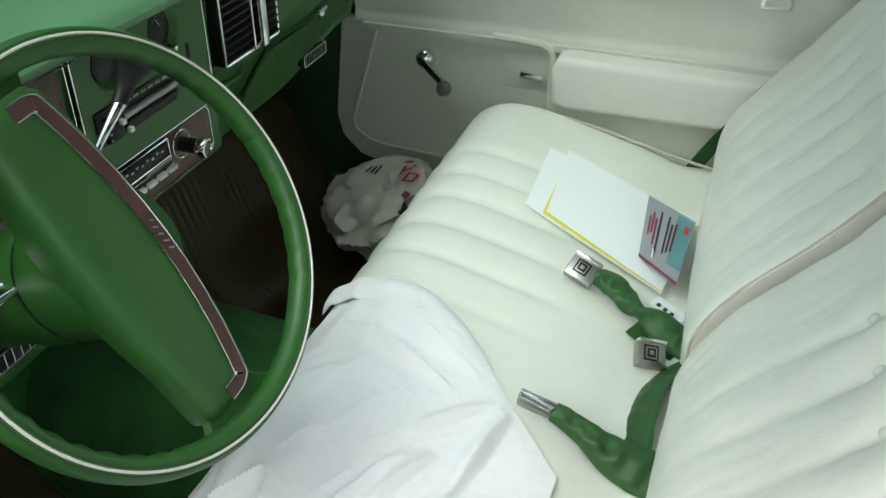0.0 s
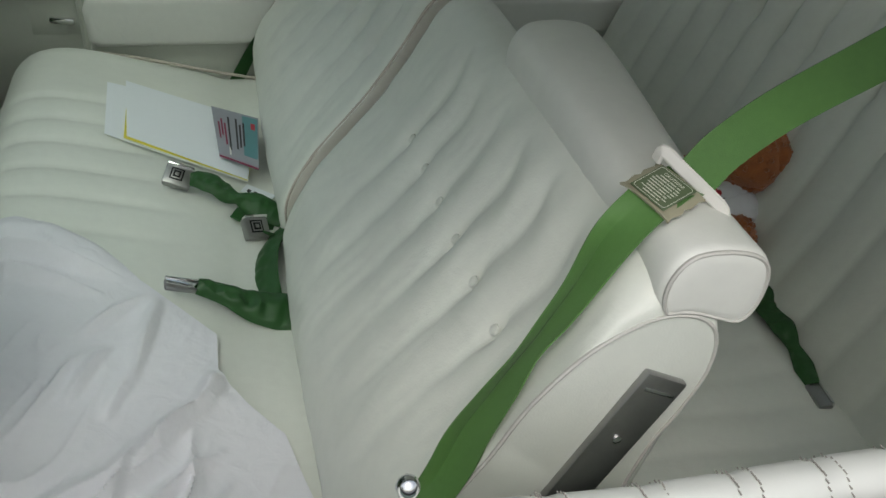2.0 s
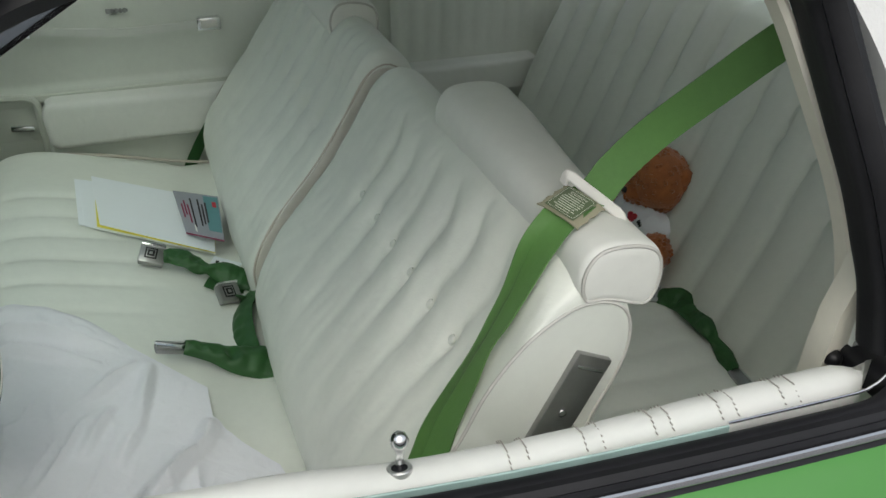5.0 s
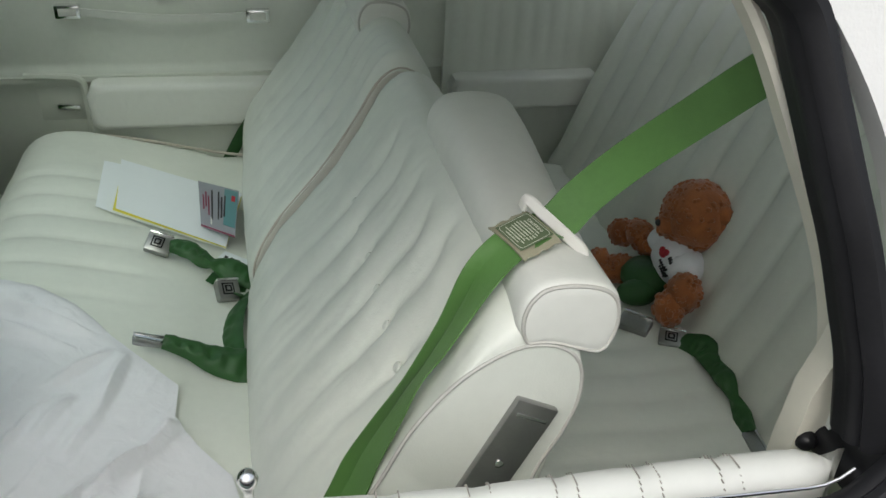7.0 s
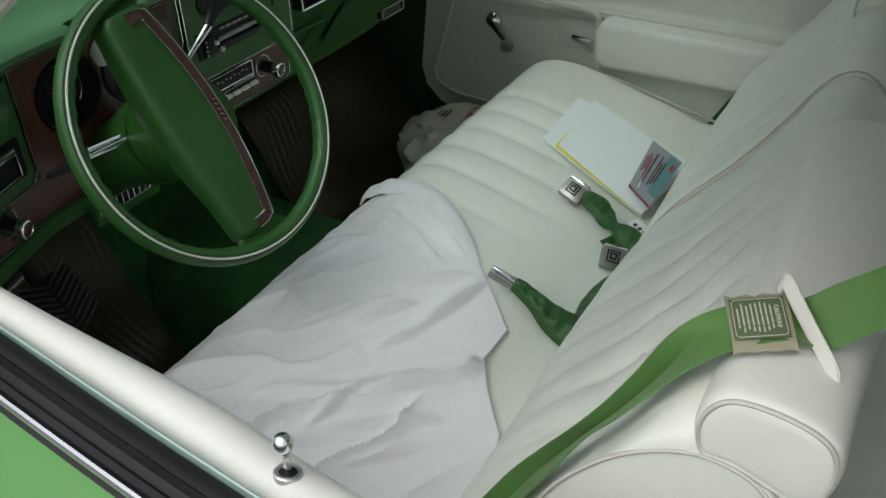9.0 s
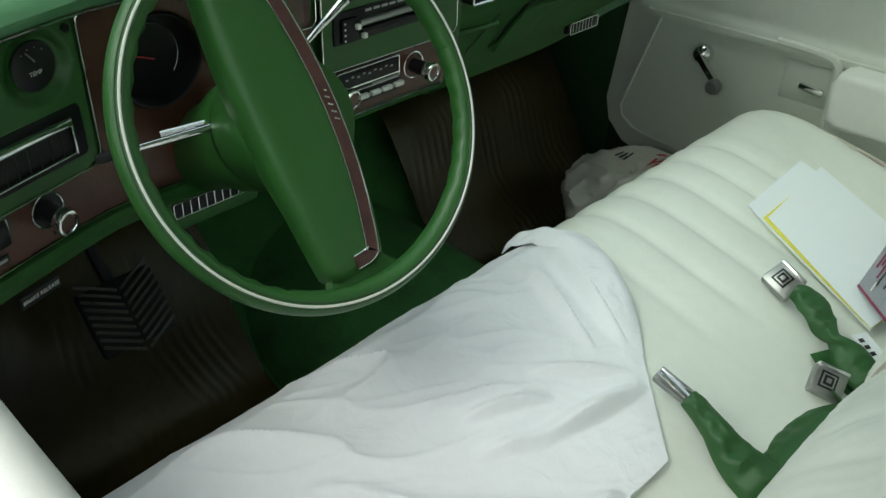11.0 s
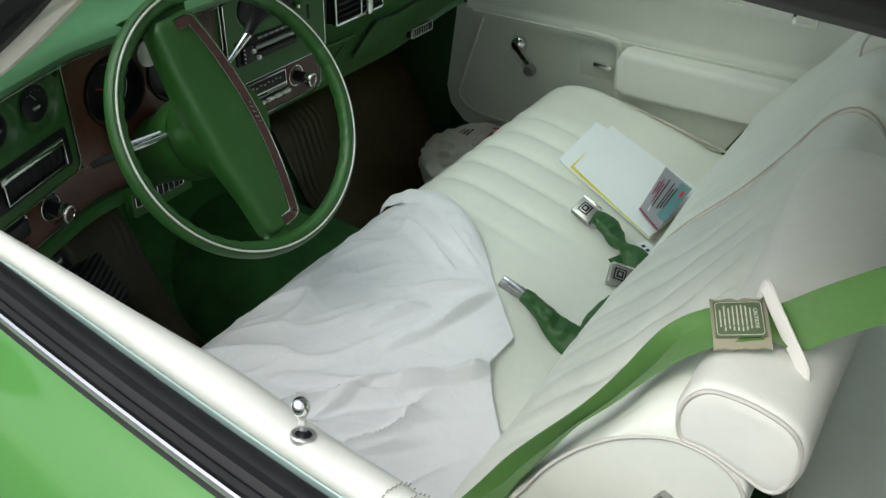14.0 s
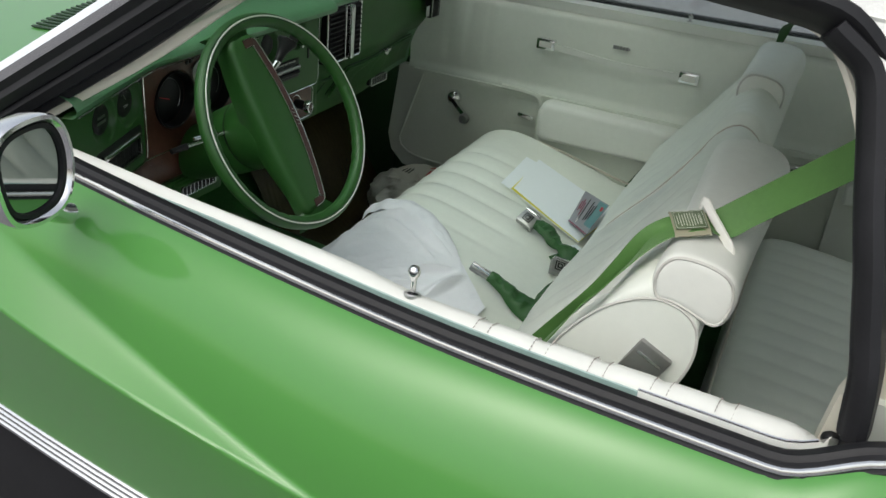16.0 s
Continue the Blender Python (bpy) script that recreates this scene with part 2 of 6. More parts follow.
def tube(path, r, n=10, cap=True, bm=None):
    path = [Vector(q) for q in path]
    rings = []
    for i, (q, (t, s, b)) in enumerate(zip(path, frames(path))):
        rad = r(i / (len(path) - 1)) if callable(r) else r
        rings.append([q + rad * (math.cos(a) * s + math.sin(a) * b) for a in (2 * math.pi * k / n for k in range(n))])
    return loft(rings, cap, True, bm)


def bar(path, section, up=(0, 0, 1), bm=None, cap=True):
    """A bar of one section, in side and top, along a path."""
    path = [Vector(q) for q in path]
    rings = [[q + a * s + c * b for a, c in section] for q, (t, s, b) in zip(path, frames(path, up))]
    return loft(rings, cap, True, bm)


def turned(profile, axis_from, axis_to, n=24, bm=None, cap=True):
    """A turned body: profile of (radius, height) along an axis."""
    o, d = Vector(axis_from), (Vector(axis_to) - Vector(axis_from)).normalized()
    s = d.orthogonal().normalized()
    b = d.cross(s)
    rings = [[o + d * h + r * (math.cos(a) * s + math.sin(a) * b) for a in (2 * math.pi * k / n for k in range(n))] for r, h in profile]
    return loft(rings, cap, True, bm)


def smoothstep(a, b, x):
    t = min(max((x - a) / (b - a), 0), 1)
    return t * t * (3 - 2 * t)


def pillow(profile, y0, y1, end, n_y=60, n_p=72, shift=None, power=2.0, near=None):
    """A cushion: a closed profile in x and z run along y, its ends rounded by `end` metres; shift(x, y, z, normal) moves the skin."""
    ring = loop_curve([(x, 0, z) for x, z in profile], n_p)
    c = sum(ring, Vector()) / n_p
    tip = loop_curve([(x, 0, z) for x, z in near], n_p) if near else None
    size = sum((q - c).length for q in ring) / n_p
    ys = []
    for k in range(n_y + 1):
        u = k / n_y
        ys.append(y0 + (y1 - y0) * (u if end <= 0 else 0.5 - 0.5 * math.cos(math.pi * u) * (0.55 + 0.45 * abs(math.cos(math.pi * u)))))
    rings = []
    for y in ys:
        q = max(0.0, 1 - min(y - y0, y1 - y) / end) if end > 0 else 0
        inset = end * (1 - max(0.0, 1 - q ** power) ** (1 / power))
        s = max(0.05, 1 - inset / size)
        row = []
        for i, p0 in enumerate(ring):
            p = c + (p0 - c) * s
            if tip and y < (y0 + y1) / 2:
                p = p0.lerp(tip[i], inset / end)
            p.y = y
            if shift:
                tangent = ring[(i + 1) % n_p] - ring[i - 1]
                nrm = Vector((tangent.z, 0, -tangent.x)).normalized()
                if nrm.dot(p0 - c) < 0:
                    nrm = -nrm
                p = p + nrm * shift(p.x, y, p.z, nrm)
            row.append(p)
        rings.append(row)
    return loft(rings)

# ---- ground and the car's shell ----
MID = 0.79
tagged(part("ground", sheet(lambda u, v: (-40 + 80 * u, 40 - 80 * v, 0), 4, 4), ASPHALT), "grey asphalt car park under an overcast sky", "ground", kind="structure")


def belt_y(x):
    """The chrome belt line of the driver's door in plan."""
    d = max(x, -0.5) - 0.05
    return -0.0615 - 0.085 * d + 0.06 * d * d - 0.08 * min(0.0, x + 0.5)


def belt_z(x):
    d = x - 0.20
    return 0.923 - 0.055 * (x - 0.15) + 0.025 * (d + math.sqrt(d * d + 0.006)) - 0.002 + 0.030 * smoothstep(0.54, 0.64, x)


car = thing("car", "bright green two-door car with white vinyl roof", "car", kind="structure")


def door_skin(u, v):
    """The door's skin from the belt over the crease down to the rocker."""
    x = -1.75 + 2.40 * u
    zc = 0.750 - 0.165 * max(x, -0.80)
    f = 0.033 * smoothstep(0.30, -0.30, x)
    k = smoothstep(0.20, -0.20, x)
    top = belt_z(min(x, 0.62)) - 0.020
    if v <= 0.5:
        s = 0.5 - 0.5 * math.cos(2 * math.pi * v)
        z = top + (zc - top) * s
        wide = 0.002 + 0.056 * smoothstep(0.18, -0.60, x)
        d = wide - (z - zc)
        flare = 0.5 * (d + math.sqrt(d * d + 0.00003)) / (0.5 * (wide + math.sqrt(wide * wide + 0.00003)))
        y = -(0.090 - 0.014 * k) * (1 - (1 - s) ** 2.4) ** 0.72 - (0.014 * k + f) * flare
    else:
        w = (2 * v - 1) ** 1.6
        z = zc - (zc - 0.550) * w
        y = -0.090 - f * (1 - w) ** 1.5 + 0.030 * w ** 1.3
    return (x, belt_y(min(x, 0.56)) - 0.008 + y + 0.02 * smoothstep(0.56, 0.65, x) * (1 - v), z)


part("door_skin", sheet(door_skin, 120, 80, 0.004), PAINT, car, "glossy green painted door skin")


def belt_run(dy, dz):
    """The belt line with the kick up at its rear end."""
    return [V(x, belt_y(x) + dy + 0.022 * smoothstep(0.55, 0.64, x), belt_z(x) + dz) for x in (-0.46 + 0.0125 * k for k in range(89))]


part("belt_moulding", bar(belt_run(-0.008, -0.0115), [(0.0010, -0.0042), (-0.0030, -0.0042), (-0.0030, 0.0005), (-0.0012, 0.0024), (0.0010, 0.0018), (0.0022, -0.0008), (0.0024, -0.0028)]), CHROME, car, "polished chrome belt moulding")
part("belt_seal", bar(belt_run(-0.008, -0.0115), [(0.0062, -0.016), (-0.004, -0.016), (-0.004, -0.0040), (0.0030, -0.0040), (0.0058, -0.0060)]), RUBBER, car, "black rubber strip under the chrome")
part("belt_seal", bar(belt_run(0.008, -0.0125), [(0.0135, -0.02), (-0.013, -0.02), (-0.013, -0.004), (-0.008, 0.0045), (-0.002, 0.0052), (0.003, 0.001), (0.006, 0.0035), (0.0105, 0.0025), (0.0135, -0.003)]), RUBBER, car, "black ribbed rubber belt seal")
part("belt_seal", bar(belt_run(0.027, -0.0185), [(-0.010, -0.03), (0.014, -0.03), (0.0135, -0.003), (0.005, 0.003), (-0.003, 0.0035), (-0.009, -0.001)]), RUBBER, car, "black ribbed rubber belt seal")
def rocker_line(dy, dz):
    return [V(*door_skin(k / 24, 1.0)) + V(0, dy, dz - 0.022) for k in range(25)]


rocker = part("rocker_moulding", bar(rocker_line(0.004, 0.0), [(0.004, -0.022), (-0.010, -0.022), (-0.010, 0.022), (0.004, 0.022)]), RUBBER, car, "ribbed chrome rocker moulding")
for dz in (-0.017, -0.006, 0.005, 0.016):
    part("rocker_rib", bar(rocker_line(-0.002, dz), [(0.001, -0.0052), (-0.004, -0.0052), (-0.004, 0.0052), (0.001, 0.0048), (0.0042, 0.0022), (0.0042, -0.0022)]), CHROME, rocker, "chrome rib")

# driver's door top pad with stitching
door_1 = thing("door_1", "driver's door with padded white vinyl sill", "door", kind="structure")
pad_ring = [(0.0, -0.06), (0.0, -0.012), (0.07, 0.001), (0.32, 0.006), (0.66, 0.001), (0.93, -0.016), (1.0, -0.045), (0.95, -0.20), (0.6, -0.30), (0.4, -0.30), (0.05, -0.20)]


def pad_outer(x):
    return -0.008 - 0.09 * x + 0.068 * smoothstep(0.08, 0.32, x) * (x - 0.2)


def pad_inner(x):
    return 0.039 - 0.02 * x - 0.017 * smoothstep(0.04, 0.30, x) + 0.006 * smoothstep(0.29, 0.5, x)


def pad_y(x):
    return 0.5 * (pad_outer(x) + pad_inner(x))


pad_path = [V(-0.46 + 0.0075 * k, 0, 0) for k in range(142)]
rings = []
for q in pad_path:
    x = q.x
    end = math.sqrt(max(0.0, 1 - max(0, (x - 0.550) / 0.036) ** 2))
    seam = sum(math.exp(-((x - sx) / 0.007) ** 2) for sx in (0.243, 0.308, 0.371, 0.434, 0.497))
    lift = belt_z(min(x, 0.53)) - 0.0240 - 0.004 * math.exp(-((x - 0.15) / 0.06) ** 2) - 0.003 * seam
    wide = pad_inner(x) - pad_outer(x)
    ring = loop_curve([(x, pad_y(x) + (a - 0.5) * wide * end, lift + c * (end if c > -0.1 else 1) - (1 - end) * 0.01) for a, c in pad_ring], 44)
    rings.append(ring)
pad_skin = loft(rings)
part("sill_pad", pad_skin, VINYL_SIDE, door_1, "white vinyl padded sill", crease=3.2)


def pad_top(x, y):
    """Height of the pad's skin over a place in plan."""
    ring = rings[min(range(len(pad_path)), key=lambda i: abs(pad_path[i].x - x))]
    best = -1
    for p, q in zip(ring, ring[1:] + ring[:1]):
        if min(p.y, q.y) <= y <= max(p.y, q.y) and abs(p.y - q.y) > 1e-6:
            best = max(best, p.z + (q.z - p.z) * (y - p.y) / (q.y - p.y))
    return best


for sx in (0.243, 0.308, 0.371, 0.434, 0.497):
    for dx in (-0.008, 0.008):
        for k in range(10):
            y = pad_outer(sx) + 0.003 + 0.0047 * k
            x = sx + dx + 0.12 * (y - pad_y(sx))
            if pad_top(x, y) > 0.86:
                part("stitch", rbox((x, y, max(pad_top(x - 0.006, y), pad_top(x, y)) + 0.0002), (0.0009, 0.0040, 0.0008), 0.0), STITCH, door_1, smooth=False)
part("door_panel", rbox((0.05, 0.020, 0.52), (1.15, 0.03, 0.60), 0.01), VINYL, door_1)

# passenger's door
door_2 = thing("door_2", "passenger door with cream vinyl panel and pull strap", "door", kind="structure")
DY = 1.545


def door_upper(u, v):
    x = -0.62 + 1.26 * u
    z = 0.672 + (0.925 - 0.672) * v
    y = DY - 0.012 * math.sin(math.pi * min(v * 1.15, 1)) + 0.030 * smoothstep(0.86, 1.0, v)
    y -= 0.010 * smoothstep(0.10, 0.0, v)
    y += 0.004 * sum(math.exp(-((x + a) / 0.008) ** 2) for a in (0.50, 0.44, 0.38)) * smoothstep(0.0, 0.3, v)
    return (x, y, z)


part("upper_panel", sheet(door_upper, 120, 40, 0.02), VINYL, door_2, "cream vinyl upper door panel")
part("sill_ledge", bar([V(-0.62, 1.585, 0.922), V(0.0, 1.585, 0.926), V(0.64, 1.588, 0.93)], [(-0.03, -0.02), (0.03, -0.02), (0.03, 0.006), (0.0, 0.012), (-0.03, 0.0)]), VINYL_SIDE, door_2)
part("sill_seal", bar([V(-0.62, 1.613, 0.934), V(0.0, 1.613, 0.938), V(0.64, 1.616, 0.942)], [(-0.006, -0.012), (0.008, -0.012), (0.008, 0.004), (0.001, 0.008), (-0.006, 0.003)]), RUBBER, door_2, "black rubber sill seal")
low_c = [(-0.575, 0.655), (-0.640, 0.44), (-0.632, 0.415), (-0.60, 0.395), (-0.56, 0.388), (0.30, 0.352), (0.62, 0.34), (0.62, 0.655)]


def plate(corners, y, thick, bm=None):
    bm = bm or bmesh.new()
    a = [bm.verts.new((x, y, z)) for x, z in corners]
    b = [bm.verts.new((x, y + thick, z)) for x, z in corners]
    bm.faces.new(a)
    bm.faces.new(b[::-1])
    for i in range(len(a)):
        j = (i + 1) % len(a)
        bm.faces.new((a[i], b[i], b[j], a[j]))
    return bm


part("lower_panel", plate(low_c, DY, 0.02), PLASTIC, door_2, "cream moulded lower door panel", smooth=False)
rim = [(-0.66, 0.668), (-0.685, 0.44), (-0.672, 0.39), (-0.63, 0.35), (-0.58, 0.335), (0.62, 0.28), (0.62, 0.668)]
part("door_border", plate(rim, DY + 0.012, 0.02), PLASTIC, door_2, smooth=False)
part("raised_line", tube([V(x, DY - 0.001, z) for x, z in low_c[:6]], 0.0035, 8), PLASTIC, door_2)
part("ridge", bar(curve([(-0.60, DY - 0.004, 0.664), (-0.2, DY - 0.004, 0.666), (0.62, DY - 0.004, 0.668)], 20), [(-0.010, -0.008), (0.010, -0.008), (0.010, 0.005), (0.0, 0.010), (-0.010, 0.005)]), PLASTIC, door_2)

arm = [(-0.186, 0.572), (-0.190, 0.640), (-0.180, 0.662), (-0.165, 0.668), (0.45, 0.660), (0.45, 0.565), (-0.17, 0.560)]


def extrude_y(corners, y0, y1, r, m=6):
    """A padded block: an outline in x and z pushed from y1 to y0 with a rounded front edge."""
    ring = [V(x, 0, z) for x, z in corners]
    c = sum(ring, Vector()) / len(ring)
    rings = [[V(q.x, y1, q.z) for q in ring]]
    for k in range(m + 1):
        a = k / m * math.pi / 2
        ins = r * (1 - math.cos(a))
        row = []
        for q in ring:
            d = c - q
            p = q + V(math.copysign(min(ins, abs(d.x)), d.x), 0, math.copysign(min(ins, abs(d.z)), d.z))
            p.y = y0 + r * (1 - math.sin(a))
            row.append(p)
        rings.append(row)
    return loft(rings)


armrest = part("armrest", extrude_y(arm, 1.478, DY, 0.016), VINYL_SIDE, door_2, "padded cream vinyl armrest")
part("armrest_lip", tube(curve([(-0.196, DY - 0.008, 0.50), (-0.197, DY - 0.014, 0.62), (-0.205, DY - 0.016, 0.664), (-0.25, DY - 0.014, 0.672), (-0.32, DY - 0.008, 0.672)], 26), 0.0085, 8), PLASTIC, door_2)
part("armrest_base", extrude_y([(-0.19, 0.44), (-0.19, 0.568), (0.45, 0.562), (0.45, 0.43)], 1.505, DY, 0.012), PLASTIC, door_2)
pull = part("pull_cup", rbox((-0.248, DY + 0.003, 0.605), (0.105, 0.010, 0.078), 0.004), PLASTIC, door_2)
part("pull_handle", rbox((-0.238, DY - 0.010, 0.600), (0.048, 0.010, 0.013), 0.003, Euler((0, radians(6), 0)).to_matrix().to_4x4()), CHROME, door_2, "chrome inside door pull")
crank = part("window_crank", turned([(0.021, 0), (0.023, 0.008), (0.019, 0.018), (0.010, 0.024), (0.001, 0.026)], (-0.466, DY, 0.606), (-0.466, DY - 1, 0.606)), CHROME, door_2, "chrome window crank")
part("crank_arm", bar(curve([(-0.466, DY - 0.022, 0.606), (-0.44, DY - 0.032, 0.588), (-0.412, DY - 0.034, 0.565)], 12), [(-0.008, -0.004), (0.008, -0.004), (0.006, 0.005), (-0.006, 0.005)], up=(0, -1, 0)), CHROME, crank)
part("crank_knob", turned([(0.008, 0), (0.014, 0.004), (0.016, 0.014), (0.012, 0.024), (0.002, 0.027)], (-0.412, DY - 0.034, 0.563), (-0.412, DY - 1, 0.563)), STEEL, crank)
part("pull_strap", bar(curve([(-0.20, DY - 0.020, 0.817), (0.0, DY - 0.030, 0.802), (0.19, DY - 0.020, 0.803)], 24), [(-0.003, -0.008), (0.003, -0.008), (0.003, 0.008), (-0.003, 0.008)]), VINYL_SIDE, door_2, "cream vinyl pull strap")
for sx, sz in ((-0.205, 0.817), (0.188, 0.803)):
    end = part("strap_end", rbox((sx, DY - 0.020, sz), (0.052, 0.018, 0.030), 0.004), CHROME, door_2, "chrome strap end")
    part("inlay", rbox((sx, DY - 0.0295, sz), (0.036, 0.002, 0.016), 0.001), WHITE_PLASTIC, end)
emblem = part("emblem", rbox((0.0, DY - 0.012, 0.843), (0.045, 0.004, 0.006), 0.001), STEEL, door_2, "small grey metal script bar")
for k, w in enumerate((0.010, 0.005, 0.007, 0.005, 0.006)):
    part("script_mark", rbox((-0.018 + 0.0085 * k, DY - 0.0155, 0.844), (w, 0.004, 0.010), 0.001), STEEL, emblem)


def lock_button(x, y, z, base, parent):
    b = part("lock_button", turned([(0.0033, base - z - 0.012), (0.0033, -0.014), (0.0036, -0.013), (0.0040, -0.010), (0.0062, -0.006), (0.0072, -0.002), (0.0064, 0.0012), (0.0050, 0.0036), (0.0028, 0.0050), (0.0006, 0.0055)], (x, y, z), (x, y, z + 1), 24), CHROME, parent, "chrome lock button")
    part("lock_collar", turned([(0.0100, -0.004), (0.0102, 0.0002), (0.0092, 0.0012), (0.0066, 0.0008), (0.0064, -0.004)], (x, y, base), (x, y + 0.25, base + 1), 30, cap=False), WORN, b, "worn chrome collar")
    part("lock_hole", turned([(0.0064, 0.0), (0.0064, 0.0004), (0.0005, 0.0004)], (x, y, base), (x, y + 0.25, base + 1), 24), RUBBER, b)
    return b


lock_button(0.15, 0.0, 0.930, pad_top(0.15, 0.0) + 0.0004, door_1)
lock_button(0.152, 1.572, 0.952, 0.9345, door_2)

# pillars, roof, glass
roof = thing("roof", "white vinyl roof with black rubber window seals", "roof", kind="structure")


def strip(path, section, mat, label="", up=(0, -1, 0), name="seal"):
    return part(name, bar(curve(path, 40), section, up), mat, roof, label)


opening = [(-0.52, -0.008, 0.932), (-0.42, 0.028, 1.004), (-0.30, 0.068, 1.090), (-0.20, 0.086, 1.160), (-0.12, 0.096, 1.217), (-0.02, 0.100, 1.260), (0.08, 0.102, 1.268), (0.18, 0.102, 1.266), (0.30, 0.103, 1.261), (0.40, 0.105, 1.253), (0.46, 0.107, 1.247), (0.495, 0.110, 1.237), (0.530, 0.108, 1.208), (0.548, 0.090, 1.160), (0.564, 0.062, 1.100), (0.579, 0.042, 1.050), (0.592, 0.027, 1.000), (0.602, 0.016, 0.960), (0.608, 0.004, 0.905)]
seal_section = [(-0.018, -0.016), (0.018, -0.016), (0.019, 0.0), (0.009, 0.010), (0.0, 0.005), (-0.009, 0.010), (-0.019, 0.0)]
DEEP = [(0.012, -0.008), (0.015, 0.002), (0.012, 0.009), (0.0135, 0.016), (0.011, 0.024), (0.006, 0.027), (0.008, 0.032), (0.004, 0.037), (-0.006, 0.040), (-0.014, 0.036), (-0.014, -0.008)]
INNER = [(-0.004, -0.01), (0.005, -0.01), (0.005, 0.008), (0.0, 0.010), (-0.004, 0.008)]
strip(opening[:8], seal_section, RUBBER, "black rubber window seal")
strip([(x - 0.006 * smoothstep(0.2, -0.1, x), y - 0.008, z + 0.018) for x, y, z in opening[:8]], seal_section, RUBBER, "black rubber window seal")
strip(opening[6:13], [(0.012, -0.010), (0.013, 0.0), (0.007, 0.008), (0.004, 0.014), (-0.004, 0.020), (-0.008, 0.028), (-0.018, 0.032), (-0.026, 0.026), (-0.026, -0.010)], RUBBER, "black rubber roof rail seal")
strip([(0.490, 0.110, 1.239)] + opening[12:], DEEP, RUBBER, "deep ribbed black rubber window seal")
strip([(x - 0.022, y - 0.016, z + 0.030) for x, y, z in opening[:5]] + [(-0.06, 0.066, 1.266)], [(-0.010, -0.006), (0.010, -0.006), (0.010, 0.004), (0.0, 0.008), (-0.010, 0.004)], CHROME, "chrome drip moulding", name="drip_moulding")
strip([(-0.52, 0.030, 0.915), (-0.42, 0.066, 0.982), (-0.30, 0.108, 1.064), (-0.20, 0.124, 1.140), (-0.12, 0.130, 1.200), (-0.05, 0.134, 1.245), (0.02, 0.138, 1.272)], [(-0.012, -0.01), (0.014, -0.01), (0.016, 0.006), (0.002, 0.014), (-0.012, 0.006)], CREAM_PAINT, "cream painted windscreen pillar trim", name="inner_frame")
strip([(-0.54, 0.016, 0.915), (-0.44, 0.045, 0.985), (-0.32, 0.082, 1.070), (-0.24, 0.098, 1.130), (-0.17, 0.106, 1.185)], [(-0.020, -0.02), (0.020, -0.02), (0.022, 0.004), (0.008, 0.010), (-0.004, 0.004), (-0.020, 0.010)], RUBBER, "black rubber windscreen pillar seal")
strip([(0.464, 0.118, 1.240), (0.495, 0.122, 1.222), (0.525, 0.116, 1.180), (0.553, 0.100, 1.120), (0.583, 0.080, 1.05), (0.602, 0.068, 0.997), (0.613, 0.060, 0.95), (0.617, 0.054, 0.90), (0.619, 0.05, 0.79)], INNER, CREAM_PAINT, "cream painted inner window frame", name="inner_frame")
part("frame_foot", extrude_y([(0.581, 0.78), (0.584, 0.86), (0.589, 0.915), (0.601, 0.955), (0.607, 0.990), (0.649, 0.990), (0.649, 0.78)], 0.058, 0.03, -0.004, 2), CREAM_PAINT, roof)
part("corner_seal", rbox((0.632, 0.006, 0.868), (0.060, 0.076, 0.030), 0.010, None, None, 3), RUBBER, roof, "black rubber seal at the foot of the pillar")
part("corner_cap", turned([(0.009, 0), (0.009, 0.004), (0.007, 0.008), (0.003, 0.010), (0.0005, 0.010)], (0.596, 0.030, 0.868), (0.590, 0.024, 0.886), 20), BLACK, roof, "dark round fitting in the corner")


def roof_skin(u, v):
    x = -0.05 + 1.11 * u
    y = 0.086 + 1.408 * v
    crown = 1 - (2 * v - 1) ** 2
    return (x, y, 1.292 + 0.065 * crown ** 0.6 - 0.10 * max(0, u - 0.45) ** 2 / 0.3)


part("roof_skin", sheet(roof_skin, 24, 24, 0.025), WHITE_ROOF, roof, "white vinyl roof skin")


def headliner(u, v):
    q = Vector(roof_skin(u, v))
    q.z -= 0.035
    return q


tagged(part("ceiling", sheet(headliner, 24, 24, 0.004), VINYL_SIDE), "cream vinyl headliner", "ceiling", kind="structure")
for side in (0, 1):
    def quarter(u, v, side=side):
        # the driver's side is closed further forward, out of view, to darken the rear seat
        x = (0.80 if side == 0 else 1.14) + (0.84 if side == 0 else 0.50) * u
        y = -0.04 + 0.10 * v
        z = 0.90 + (1.265 - 0.13 * u * u - 0.90) * v
        return (x, y if side == 0 else 1.58 - y, z)
    part("quarter_roof", sheet(quarter, 12, 10, 0.03 if side == 0 else -0.03), WHITE_ROOF, roof)

    def post(u, v, side=side):
        z = 0.90 + 0.375 * v
        x = 0.656 - 0.25 * (z - 0.9) - 2.0 * max(0.0, z - 1.08) ** 2 + 0.13 * u
        y = -0.030 + 0.125 * v
        return (x, y if side == 0 else 1.58 - y, z)
    part("roof_post", sheet(post, 4, 20, 0.02 if side == 0 else -0.02), WHITE_ROOF, roof)

    def inner_quarter(u, v, side=side):
        x = 0.61 + 0.75 * u
        y = 0.060 - 0.02 * smoothstep(0.8, 1, v)
        z = 0.22 + 0.71 * v
        if side == 1 and z > 0.70:
            y += 0.004 * abs(math.sin((x - 0.61) * 75))
        return (x, y if side == 0 else 1.575 - y, z)
    part("rear_side_panel", sheet(inner_quarter, 120, 20, -0.02 if side == 0 else 0.02), VINYL, roof, "cream rear side panel")
